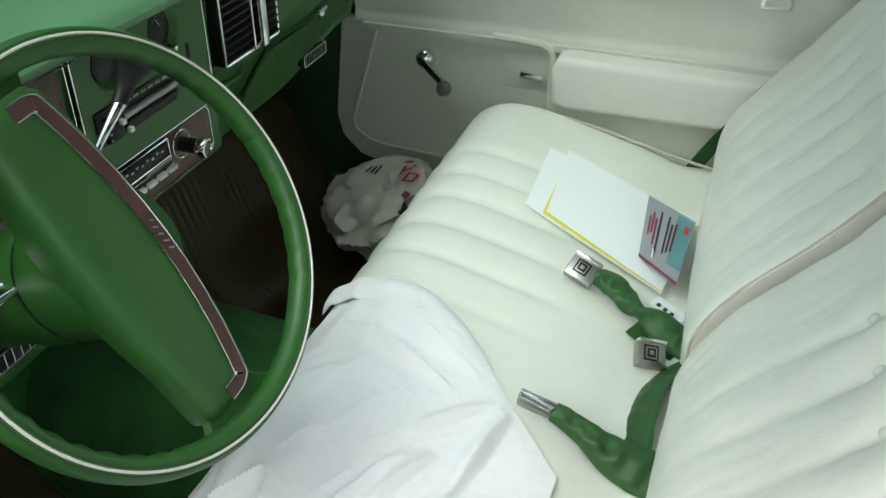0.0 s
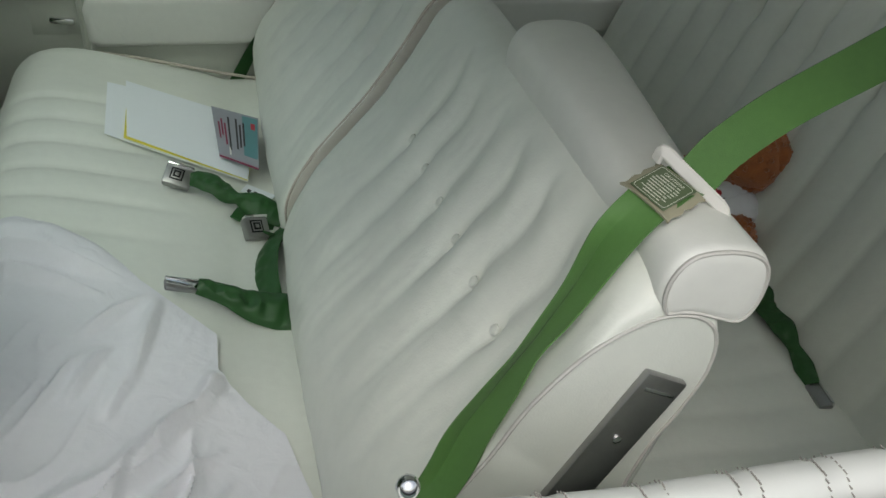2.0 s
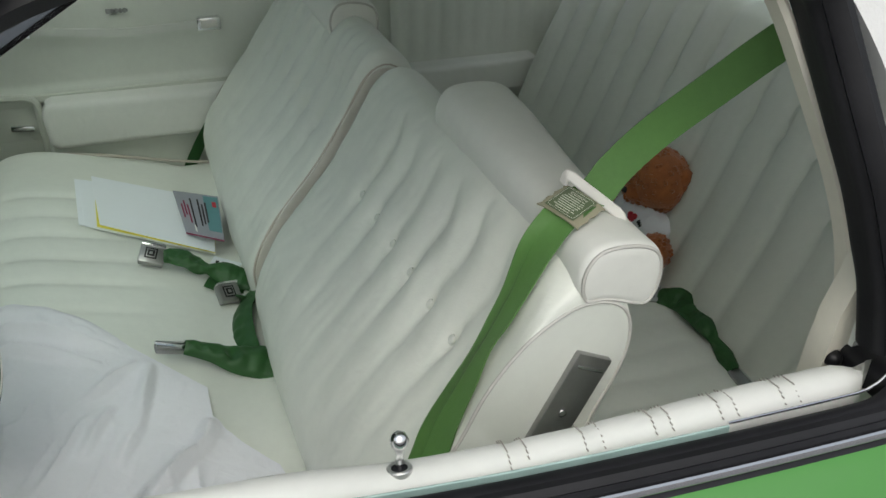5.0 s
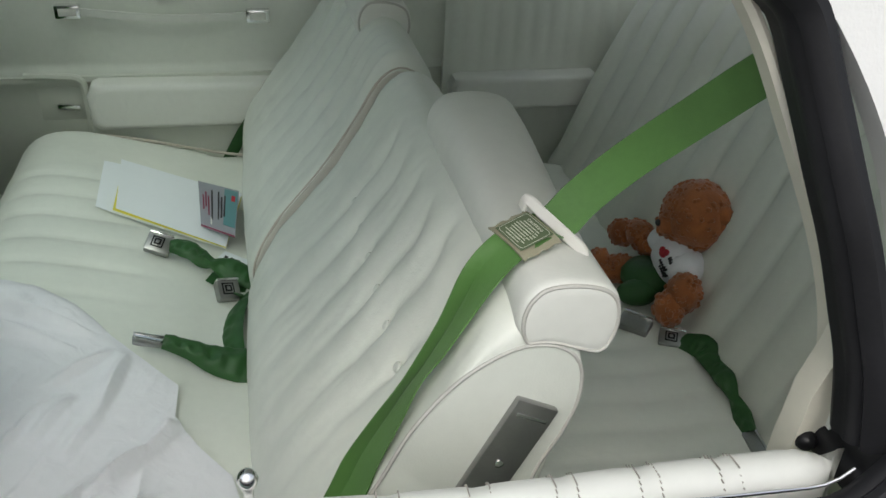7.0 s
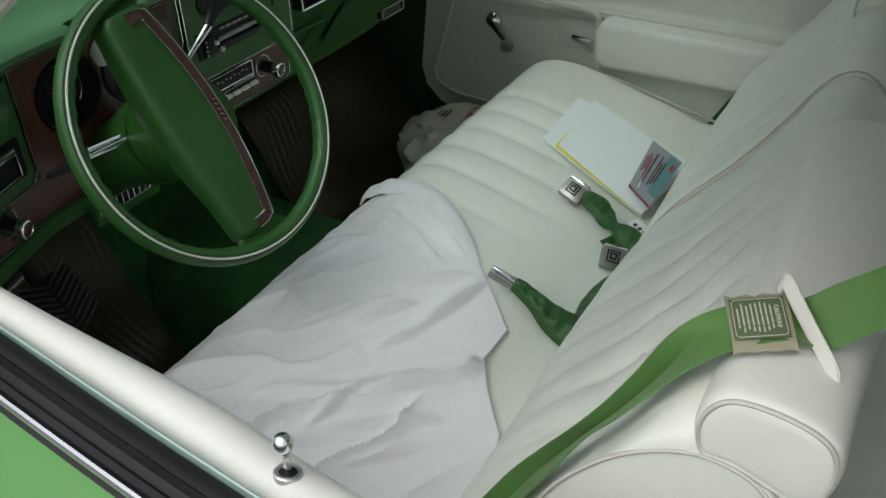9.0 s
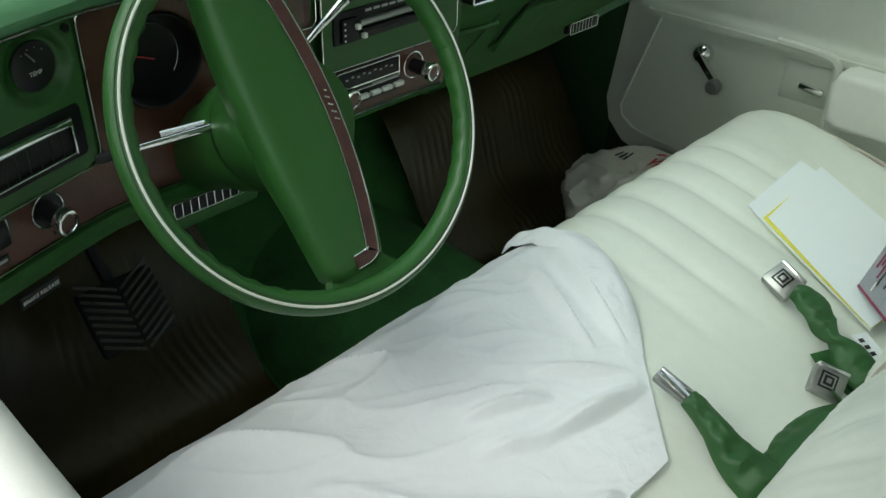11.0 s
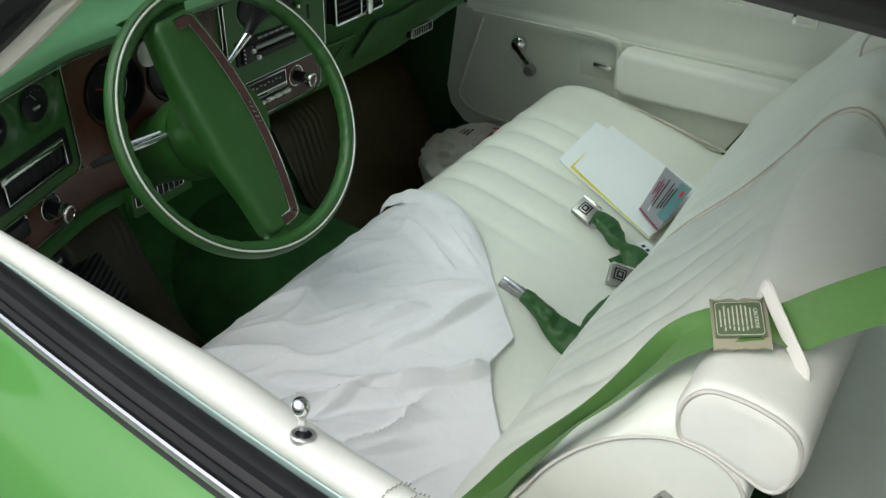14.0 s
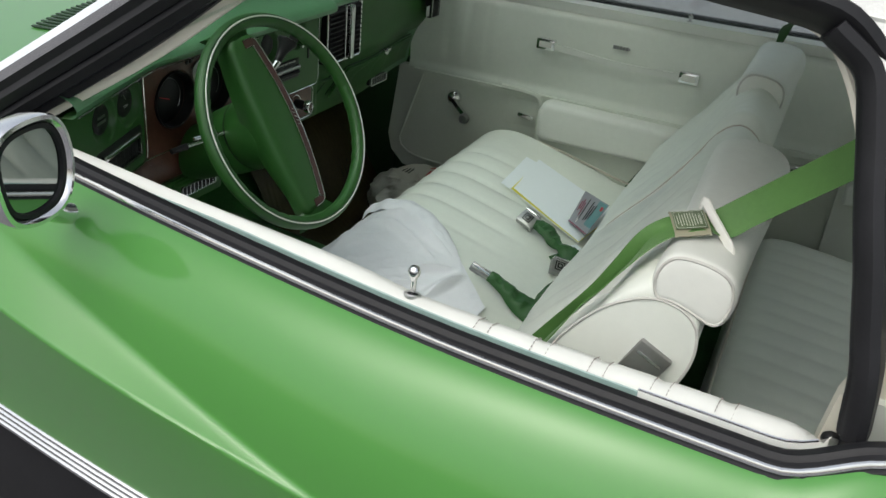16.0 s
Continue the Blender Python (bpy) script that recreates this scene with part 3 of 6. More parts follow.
part("rear_armrest", extrude_y([(0.625, 0.585), (0.622, 0.640), (0.632, 0.660), (0.655, 0.666), (0.98, 0.666), (0.98, 0.585)], 1.46, 1.52, 0.014), VINYL_SIDE, roof, "cream padded rear armrest")
part("rear_ashtray", rbox((0.50, 1.500, 0.640), (0.036, 0.022, 0.016), 0.003), CHROME, door_2)
strip([(x, 1.58 - y, z) for x, y, z in opening], [(-0.02, -0.02), (0.022, -0.02), (0.024, 0.0), (-0.02, 0.0)], RUBBER, up=(0, 1, 0))


def screen_x(y):
    """The windscreen's base in plan."""
    d = abs(y - MID) / 0.79
    return -0.82 + 0.335 * d ** 2


window_1 = thing("window_1", "closed passenger window of tinted glass", "window", kind="structure")
pg = part("pane", sheet(lambda u, v: (-0.42 + 1.04 * u, 1.60 - 0.10 * v, 0.92 + 0.34 * v), 2, 2, 0.004), TINTED, window_1)
window_2 = thing("window_2", "curved windscreen of tinted glass", "window", kind="structure")
part("pane", sheet(lambda u, v: (screen_x(0.050 + 1.48 * v) * (1 - u) + (0.03 - 0.10 * (1 - (2 * v - 1) ** 2)) * u, 0.050 + 0.105 * u + (1.48 - 0.21 * u) * v, 0.945 + 0.315 * u), 16, 24, 0.004), SHADED, window_2)
window_3 = thing("window_3", "rear window of tinted glass", "window", kind="structure")
rw = part("pane", sheet(lambda u, v: (1.06 + 0.62 * u, 0.16 + 1.26 * v, 1.245 - 0.355 * u), 4, 4, 0.004), GLASS, window_3)
window_4 = thing("window_4", "lowered driver's window, glass edge showing", "window", kind="structure")
dg = part("pane", bar([V(q.x, q.y, q.z - 0.012 * smoothstep(-0.05, -0.35, q.x)) for q in belt_run(0.0390, -0.0255)[2:71]], [(-0.0012, -0.05), (0.0012, -0.05), (0.0012, 0.0105), (0.0, 0.0112), (-0.0012, 0.0105)]), GLASS_EDGE_LIT, window_4, "glass edge, sky reflection painted as pale teal")
part("glass_strip", tube(belt_run(0.0405, -0.0135)[70:84], 0.0014, 8), CHROME, door_1, "thin chrome sill strip")
for g in (rw, dg, pg):
    g.visible_shadow = False

# hood and cowl
part("hood", sheet(lambda u, v: (-2.6 + (2.6 + screen_x(0.0 + 1.58 * v) - 0.055) * u, 0.0 + 1.58 * v, 0.905 + 0.025 * (1 - (2 * v - 1) ** 4) + 0.006 * u), 30, 40, 0.01), PAINT, car, "glossy green hood")
part("hood_edge", bar([V(screen_x(0.05 + 0.037 * k) - 0.054, 0.05 + 0.037 * k, 0.912 + 0.025 * (1 - (2 * (0.05 + 0.037 * k) / 1.58 - 1) ** 4)) for k in range(41)], [(-0.003, -0.008), (0.003, -0.008), (0.003, 0.004), (-0.003, 0.004)]), CHROME, car)
part("cowl", bar([V(screen_x(0.02 + 0.0385 * k) - 0.020, 0.02 + 0.0385 * k, 0.902) for k in range(41)], [(-0.037, -0.01), (0.037, -0.01), (0.037, 0.018), (0.012, 0.007), (-0.012, 0.007), (-0.037, 0.022)]), PAINT, car, "green cowl at the windscreen base")
part("passenger_body", sheet(lambda u, v: (-2.6 + 4.6 * u, 1.60 + 0.17 * math.sin(v * 2.6), 0.905 - 0.62 * v), 20, 12, 0.005), PAINT, car)
part("rear_body", sheet(lambda u, v: (0.66 + 1.6 * u, -0.09 - 0.13 * math.sin(v * 2.6), 0.935 - 0.55 * v), 20, 12, 0.005), PAINT, car)
part("tail", sheet(lambda u, v: (1.62 + 1.0 * u, 0.0 + 1.58 * v, 0.93 - 0.05 * u), 6, 6, 0.01), PAINT, car)
# each dark bar paints the shadow beside a raised green louvre
for k in range(34):
    y = 0.425 + 0.0185 * k
    part("hood_louvre", rbox((screen_x(y) - 0.086 - 0.05 * (y - 0.42), y, 0.9385 - 0.025 * (2 * y / 1.58 - 1) ** 4), (0.066, 0.0085, 0.004), 0.0018, Matrix.Rotation(radians(8), 4, "Z")), DARK_GREEN, car)
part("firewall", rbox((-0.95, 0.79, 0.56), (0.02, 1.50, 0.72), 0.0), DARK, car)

# floor
floor = tagged(part("floor", rbox((0.15, 0.79, 0.205), (2.3, 1.50, 0.03), 0.0), CARPET), "dark green carpeted car floor", "floor", kind="structure")


def toe_board(u, v):
    return (-0.60 - 0.34 * u, 0.05 + 1.48 * v, 0.221 + 0.30 * smoothstep(0, 1, u) ** 1.3)


part("toe_board", sheet(toe_board, 20, 20, 0.005), CARPET, floor)


def tunnel(u, v):
    x = -0.95 + 1.15 * u
    a = math.pi * v
    h = 0.20 - 0.09 * u
    return (x, 0.79 - 0.22 * math.cos(a), 0.22 + h * math.sin(a) ** 0.8)


part("tunnel", sheet(tunnel, 20, 24), CARPET, floor, "green carpeted transmission tunnel")

# ---- dashboard ----
dash = thing("dashboard", "green plastic dashboard with wood-grain cluster and chrome trim", "dashboard", kind="structure")
dash_prof = [(-1.00, 0.908), (-0.955, 0.909), (-0.930, 0.920), (-0.916, 0.938), (-0.88, 0.950), (-0.80, 0.964), (-0.60, 0.988), (-0.50, 0.995), (-0.462, 0.990), (-0.450, 0.978), (-0.458, 0.966), (-0.486, 0.962), (-0.492, 0.93), (-0.496, 0.85), (-0.498, 0.77), (-0.495, 0.742), (-0.503, 0.734), (-0.56, 0.728), (-0.95, 0.70)]


def dash_at(u, v):
    y = 0.045 + 1.49 * v
    pts = dash_curve
    s = u * (len(pts) - 1)
    i = min(int(s), len(pts) - 2)
    q = pts[i].lerp(pts[i + 1], s - i)
    back = smoothstep(0.83, 0.86, y)
    if q.x < -0.5 and q.z > 0.9:
        q.x = -0.5 + (q.x + 0.5) * (-screen_x(y) - 0.5 - 0.005) / 0.5
    x = q.x - back * 0.025 * smoothstep(-0.95, -0.5, q.x) - 0.05 * smoothstep(1.1, 1.53, y) * smoothstep(-0.95, -0.5, q.x)
    x -= back * 0.055 * smoothstep(0.84, 0.74, q.z) * smoothstep(-0.6, -0.5, q.x)
    for y0, y1, z0, z1 in ((0.085, 0.270, 0.872, 0.952), (0.308, 0.545, 0.832, 0.945), (0.602, 0.765, 0.898, 0.952)):  # hollows behind the sunk dials
        x -= 0.030 * smoothstep(y0 - 0.012, y0, y) * smoothstep(y1 + 0.012, y1, y) * smoothstep(z0 - 0.008, z0, q.z) * smoothstep(z1 + 0.008, z1, q.z) * smoothstep(-0.53, -0.51, x)
    return (x, y, q.z - 0.054 * back * smoothstep(0.80, 0.73, q.z))


dash_curve = curve([(x, 0, z) for x, z in dash_prof], 90)
pad = part("dash_pad", sheet(dash_at, 150, 170), GREEN_PAD_LIT, dash, "green padded dashboard, sky sheen put into its top's paler colour")
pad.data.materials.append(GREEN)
for face in pad.data.polygons:  # below the roll plain green; the paler top carries sky light in its colour
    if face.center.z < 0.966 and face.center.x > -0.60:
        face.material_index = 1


def dash_x(y, z):
    """The dashboard face's place at a height."""
    best = None
    for k in range(120, 400):
        q = Vector(dash_at(k / 420, (y - 0.045) / 1.49))
        if best is None or abs(q.z - z) < best[0]:
            best = (abs(q.z - z), q.x)
    return best[1]


# closing panels beside the floor
tagged(part("wall_east", rbox((-0.82, 1.570, 0.47), (0.30, 0.02, 0.56), 0.004), KICK), "dark green kick panel beside the passenger footwell", "wall", kind="structure")
tagged(part("wall_west", rbox((-0.77, 0.035, 0.47), (0.38, 0.02, 0.56), 0.004), KICK), "dark green kick panel beside the driver footwell", "wall", kind="structure")
tagged(part("trim", rbox((-0.62, 1.598, 0.42), (0.34, 0.02, 0.52), 0.004), KICK), "dark green body side behind the passenger door corner", "trim", kind="structure")
for y in (0.03, 1.55):
    part("door_step", rbox((0.15, y, 0.235), (1.9, 0.06, 0.10), 0.01), CARPET, floor)
part("rocker_body", rbox((-0.55, 0.025, 0.40), (2.4, 0.08, 0.32), 0.02), RUBBER, car, "dark underbody")
def extrude_x(corners, x0, x1, r, m=4, inset=1.0):
    """A block: an outline in y and z pushed towards the seats, its front edge rounded."""
    ring = [V(0, y, z) for y, z in corners]
    c = sum(ring, Vector()) / len(ring)
    rings = [[V(x0, q.y, q.z) for q in ring]]
    for k in range(m + 1):
        a = k / m * math.pi / 2
        ins = r * (1 - math.cos(a)) * inset
        rings.append([V(x1 - r * (1 - math.sin(a)), q.y + math.copysign(min(ins, abs(c.y - q.y)), c.y - q.y), q.z + math.copysign(min(ins, abs(c.z - q.z)), c.z - q.z)) for q in ring])
    return loft(rings)


def rounded(y0, z0, y1, z1, r, n=5):
    """A rectangle with round corners, as points in y and z."""
    out = []
    for cy, cz, a0 in ((y1 - r, z1 - r, 0), (y0 + r, z1 - r, 90), (y0 + r, z0 + r, 180), (y1 - r, z0 + r, 270)):
        for k in range(n + 1):
            a = radians(a0 + 90 * k / n)
            out.append((cy + r * math.cos(a), cz + r * math.sin(a)))
    return out


def outline(pts, x, r, mat, parent, name="chrome_line", label=""):
    ring = [V(x, y, z) for y, z in pts]
    return part(name, tube(ring + [ring[0], ring[1]], r, 6, cap=False), mat, parent, label)


def lettering(text, size, m, mat, parent, name="lettering"):
    """Raised letters from the built-in font, in the plane of m."""
    cu = bpy.data.curves.new(name, "FONT")
    cu.body, cu.size, cu.extrude, cu.align_x, cu.align_y, cu.resolution_u = text, size, 0.0002, "CENTER", "CENTER", 2
    tmp = bpy.data.objects.new(name, cu)
    scene.collection.objects.link(tmp)
    bpy.context.view_layer.update()
    me = bpy.data.meshes.new_from_object(tmp.evaluated_get(bpy.context.evaluated_depsgraph_get()))
    bpy.data.objects.remove(tmp)
    bpy.data.curves.remove(cu)
    me.transform(m)
    me.materials.clear()
    me.materials.append(mat)
    ob = new(name, me)
    ob.parent = parent
    return ob


FX = -0.488


def facing(y, z, x=FX, tilt=0):
    """The plane of a plate on the dashboard that faces the seats: its x runs across the car, its y up."""
    return Matrix.Translation((x, y, z)) @ Matrix(((0, 0, 1, 0), (1, 0, 0, 0), (0, 1, 0, 0), (0, 0, 0, 1))) @ Matrix.Rotation(radians(tilt), 4, "Z")


# left pod: green plate with two sunk dials and an air outlet
def welled(y0, z0, y1, z1, r, wells, x, nu=110, nv=80):
    """A plate with round corners and sunk round wells of (y, z, inner radius, outer radius, depth)."""
    def at(u, v):
        y, z = y0 + (y1 - y0) * u, z0 + (z1 - z0) * v
        cy, cz = min(max(y, y0 + r), y1 - r), min(max(z, z0 + r), z1 - r)
        d = math.hypot(y - cy, z - cz)
        if d > r:
            y, z = cy + (y - cy) * r / d, cz + (z - cz) * r / d
        sunk = max([0.0] + [deep * smoothstep(ro, ri, math.hypot(y - wy, z - wz)) for wy, wz, ri, ro, deep in wells])
        return (x - sunk, y, z)
    return sheet(at, nu, nv, 0.004)


TEMP, FUEL = (0.238, 0.920), (0.162, 0.918)
pod = part("left_pod", welled(0.055, 0.808, 0.281, 0.962, 0.016, [(*TEMP, 0.024, 0.038, 0.011), (*FUEL, 0.024, 0.038, 0.011)], FX + 0.003), GREEN, dash, "green instrument pod with sunk dials", crease=1.2)
part("pod_line", tube([V(FX + 0.0035, 0.055 + 0.0213 * k, 0.806) for k in range(11)] + [V(FX + 0.0035, 0.268 + 0.017 * math.sin(a), 0.823 - 0.017 * math.cos(a)) for a in (0.3, 0.6, 0.9, 1.2)] + [V(FX + 0.0035, 0.285, z) for z in (0.823, 0.88, 0.93, 0.948)], 0.0011, 6), CHROME, pod, "thin chrome line")


def dial(y, z, r, parent, x, name="dial", mat=BLACK, needle=True):
    d = part(name, turned([(r, 0.0), (r, 0.0024), (r * 0.94, 0.0032), (0.0005, 0.0034)], (x, y, z), (x + 1, y, z), 40), mat, parent, "black round dial face")
    if needle:
        part("needle", rbox((x + 0.0042, y - r * 0.10, z + r * 0.42), (0.0008, r * 0.06, r * 0.55), 0, Matrix.Rotation(radians(38), 4, "X")), STEEL, d)
        for k in range(4):
            a = radians(50 + 26 * k)
            part("tick", rbox((x + 0.0040, y + r * 0.76 * math.cos(a), z + r * 0.76 * math.sin(a)), (0.0008, r * 0.05, r * 0.05), 0), STEEL, d)
    return d


temp = dial(*TEMP, 0.0230, pod, FX - 0.0075)
lettering("TEMP", 0.0058, facing(TEMP[0], TEMP[1] - 0.006, FX - 0.0036), WHITE_PLASTIC, temp)
fuel = dial(*FUEL, 0.0230, pod, FX - 0.0075, needle=False)
for dz, w in ((0.004, 0.022), (-0.004, 0.026)):
    part("scale_bar", rbox((FX - 0.0036, FUEL[0], FUEL[1] + dz), (0.0008, w, 0.004), 0), STEEL, fuel)
part("pod_screw", turned([(0.0042, 0), (0.0042, 0.002), (0.0005, 0.002)], (FX + 0.003, 0.274, 0.947), (FX + 1, 0.274, 0.947), 14), BLACK, pod)
outlet = part("air_outlet", extrude_x(rounded(0.128, 0.822, 0.272, 0.876, 0.006), -0.50, FX + 0.0045, 0.002), BLACK, pod, "black air outlet with chrome frame")
part("outlet_recess", rbox((FX + 0.003, 0.199, 0.849), (0.006, 0.106, 0.026), 0.001), DARK, outlet)
part("outlet_top", extrude_x([(0.142, 0.858), (0.258, 0.858), (0.258, 0.868), (0.142, 0.869)], FX, FX + 0.012, 0.004), CHROME, outlet, "chrome bar")
for y in (0.145, 0.256):
    part("outlet_side", rbox((FX + 0.008, y, 0.846), (0.008, 0.0028, 0.030), 0.001), CHROME, outlet)
part("outlet_bottom", rbox((FX + 0.008, 0.2, 0.8325), (0.008, 0.112, 0.0024), 0.001), CHROME, outlet)
for k in range(8):
    part("outlet_vane", rbox((FX + 0.0055, 0.156 + 0.0125 * k, 0.846), (0.003, 0.0012, 0.024), 0), BLACK, outlet)

# wood-grain cluster and lower band
cluster = part("cluster", welled(0.288, 0.790, 0.562, 0.962, 0.014, [(0.364, 0.890, 0.045, 0.050, 0.022), (0.470, 0.890, 0.045, 0.050, 0.022)], FX, 130, 80), WOOD, dash, "dark wood-grain instrument panel with sunk gauges", crease=1.2)
part("chrome_line", tube([V(FX + 0.0025, 0.285, 0.94), V(FX + 0.0025, 0.2865, 0.952), V(FX + 0.0025, 0.292, 0.959), V(FX + 0.0025, 0.302, 0.962)] + [V(FX + 0.0025, 0.31 + 0.025 * k, 0.9625) for k in range(11)], 0.0011, 6), CHROME, cluster)
for y in (0.364, 0.470):
    d = part("gauge", turned([(0.0495, 0.0), (0.0485, 0.003), (0.0465, 0.002), (0.045, -0.018)], (FX + 0.0005, y, 0.890), (FX + 1, y, 0.890), 44, cap=False), BLACK, cluster, "black gauge bezel")
    part("gauge_face", turned([(0.045, 0.0), (0.045, 0.003), (0.0005, 0.0035)], (FX - 0.0215, y, 0.890), (FX + 1, y, 0.890), 44), BLACK, d, "black round gauge face")
    part("gauge_arc", tube([V(FX - 0.0172, y + 0.034 * math.cos(a), 0.890 + 0.034 * math.sin(a)) for a in (radians(-40 + 13 * k) for k in range(18))], 0.0005, 4), STEEL, d)
    part("gauge_needle", rbox((FX - 0.0170, y - 0.006, 0.890), (0.0008, 0.026, 0.0014), 0, Matrix.Rotation(radians(-20), 4, "X")), RED, d)
part("small_gauge", turned([(0.020, 0), (0.020, 0.003), (0.017, 0.004), (0.0005, 0.004)], (FX, 0.428, 0.925), (FX + 1, 0.428, 0.925), 28), STEEL, cluster)
for y in (0.398, 0.408):
    part("warning_lamp", rbox((FX + 0.001, y, 0.948), (0.003, 0.007, 0.007), 0.001), BLACK, cluster)
band = part("lower_band", extrude_x(rounded(0.055, 0.750, 0.432, 0.804, 0.006), -0.505, FX - 0.001, 0.002), WOOD, dash, "dark wood-grain lower band")
outline(rounded(0.053, 0.749, 0.434, 0.805, 0.006), FX, 0.0011, CHROME, band)


def knob(y, z, parent, x=FX, r=0.0125, aim=(-0.10, -0.05)):
    """A black well in a chrome ring with a knob standing out of it."""
    tip = (x + 1, y - aim[0], z + aim[1])
    k = part("knob", turned([(r * 0.80, 0), (r * 0.80, 0.024), (r * 0.95, 0.026), (r * 0.95, 0.030)], (x, y, z), tip, 28), BLACK, parent, "black knob with chrome ring")
    part("knob_cap", turned([(r * 0.98, 0.025), (r * 1.06, 0.028), (r * 1.06, 0.034), (r * 0.96, 0.037), (r * 0.80, 0.0375), (r * 0.70, 0.035), (0.0005, 0.0346)], (x, y, z), tip, 36), CHROME, k, "ribbed chrome cap")
    part("knob_badge", turned([(r * 0.68, 0.0344), (r * 0.66, 0.0362), (0.0005, 0.0368)], (x, y, z), tip, 24), WOOD, k, "dark knob centre")
    part("knob_well", turned([(r * 1.34, 0.0), (r * 1.34, 0.0012), (0.0005, 0.0012)], (x, y, z), (x + 1, y, z), 30), BLACK, k)
    ring = [V(x + 0.002, y + r * 1.40 * math.cos(2 * math.pi * i / 36), z + r * 1.40 * math.sin(2 * math.pi * i / 36)) for i in range(37)]
    part("knob_ring", tube(ring, 0.0011, 6, cap=False), CHROME, k)
    return k


knob(0.214, 0.787, band)
sw = part("switch", rbox((FX + 0.003, 0.148, 0.789), (0.010, 0.042, 0.022), 0.002), BLACK, band)
outline(rounded(0.126, 0.777, 0.171, 0.803, 0.003), FX + 0.001, 0.0014, CHROME, sw)
wiper = part("name_plate", rbox((FX - 0.0005, 0.150, 0.763), (0.003, 0.030, 0.008), 0.001), BLACK, band, "black plate with small grey print")
part("print_bar", rbox((FX + 0.0015, 0.150, 0.763), (0.0008, 0.024, 0.003), 0), STEEL, wiper)
part("knob_print", rbox((FX - 0.0005, 0.225, 0.760), (0.0016, 0.022, 0.004), 0), BLACK, band)
part("lower_lip", bar([V(-0.487, 0.06, 0.738), V(-0.487, 0.16, 0.738), V(-0.487, 0.26, 0.738), V(-0.487, 0.45, 0.738)], [(-0.010, -0.010), (0.006, -0.010), (0.008, 0.002), (0.004, 0.008), (-0.010, 0.008)], up=(0, 0, 1)), GREEN, dash)
rel = part("release_plate", rbox((-0.4795, 0.182, 0.716), (0.004, 0.046, 0.014), 0.001), BLACK, dash, "black brake release plate")
lettering("BRAKE RELEASE", 0.0060, facing(0.182, 0.716, -0.4770), WHITE_PLASTIC, rel)
lv = part("lower_vent", rbox((-0.468, 0.386, 0.732), (0.012, 0.090, 0.017), 0.002), BLACK, dash, "black grille with chrome bars")
outline(rounded(0.341, 0.723, 0.431, 0.741, 0.003), -0.461, 0.0010, CHROME, lv)
for k in range(8):
    part("grille_bar", rbox((-0.461, 0.351 + 0.0102 * k, 0.732), (0.002, 0.0012, 0.016), 0), CHROME, lv)
part("vent_housing", rbox((-0.474, 0.395, 0.7235), (0.020, 0.118, 0.040), 0.006), GREEN, dash, "green housing of the lower grille")

# centre stack
stack = part("centre_stack", welled(0.576, 0.818, 0.808, 0.966, 0.012, [(0.732, 0.934, 0.021, 0.031, 0.010), (0.634, 0.930, 0.021, 0.031, 0.010)], FX + 0.004), GREEN, dash, "green centre panel with sunk clock", crease=1.2)
outline(rounded(0.575, 0.817, 0.811, 0.967, 0.014), FX + 0.004, 0.0011, CHROME, stack)
outline(rounded(0.500, 0.880, 0.568, 0.966, 0.010), FX + 0.003, 0.0009, CHROME, cluster)
part("inner_wood", rbox((FX + 0.0015, 0.526, 0.924), (0.004, 0.050, 0.072), 0.002), WOOD, cluster)
heater = part("heater_panel", rbox((FX + 0.0045, 0.662, 0.869), (0.005, 0.142, 0.040), 0.002), BLACK, stack, "black heater control with sliders")
part("slot", tube([V(FX + 0.010, 0.628, 0.872), V(FX + 0.010, 0.728, 0.872)], 0.0048, 12), STEEL, heater, "grey metal slider rail")
part("slot", tube([V(FX + 0.009, 0.632, 0.861), V(FX + 0.009, 0.728, 0.861)], 0.0040, 12), BLACK, heater)
part("slider_block", rbox((FX + 0.009, 0.613, 0.866), (0.006, 0.026, 0.030), 0.002), BLACK, heater)
for y, z in ((0.622, 0.870), (0.632, 0.857)):
    part("slider", rbox((FX + 0.015, y, z), (0.006, 0.0065, 0.0065), 0.001), WHITE_PLASTIC, heater)
for k in range(6):
    part("print_bar", rbox((FX + 0.0074, 0.646 + 0.0135 * k, 0.884), (0.0008, 0.010, 0.003), 0), STEEL, heater)
for k in range(4):
    part("print_dot", rbox((FX + 0.0122, 0.604, 0.855 + 0.007 * k), (0.0008, 0.0022, 0.0022), 0), WHITE_PLASTIC, heater)
clock = dial(0.732, 0.934, 0.0205, stack, FX - 0.0055, "clock")
part("clock_stem", turned([(0.0036, 0), (0.0040, 0.009), (0.0030, 0.011), (0.0005, 0.0105)], (FX + 0.002, 0.738, 0.911), (FX + 1, 0.738, 0.911), 16), CHROME, clock, "chrome setting stem")
dial(0.634, 0.930, 0.0205, stack, FX - 0.0055, "blank_dial", BLACK, False)
part("switch_slot", rbox((FX + 0.004, 0.770, 0.892), (0.004, 0.006, 0.026), 0.001), BLACK, stack)
radio_panel = part("radio_panel", extrude_x(rounded(0.578, 0.752, 0.792, 0.816, 0.014), -0.50, FX + 0.002, 0.003), WOOD, dash, "dark wood-grain radio panel")
outline(rounded(0.577, 0.750, 0.795, 0.817, 0.014), FX + 0.002, 0.0011, CHROME, radio_panel)
radio = part("radio", rbox((FX + 0.004, 0.645, 0.790), (0.008, 0.108, 0.046), 0.002), BLACK, radio_panel, "black radio with chrome trim")
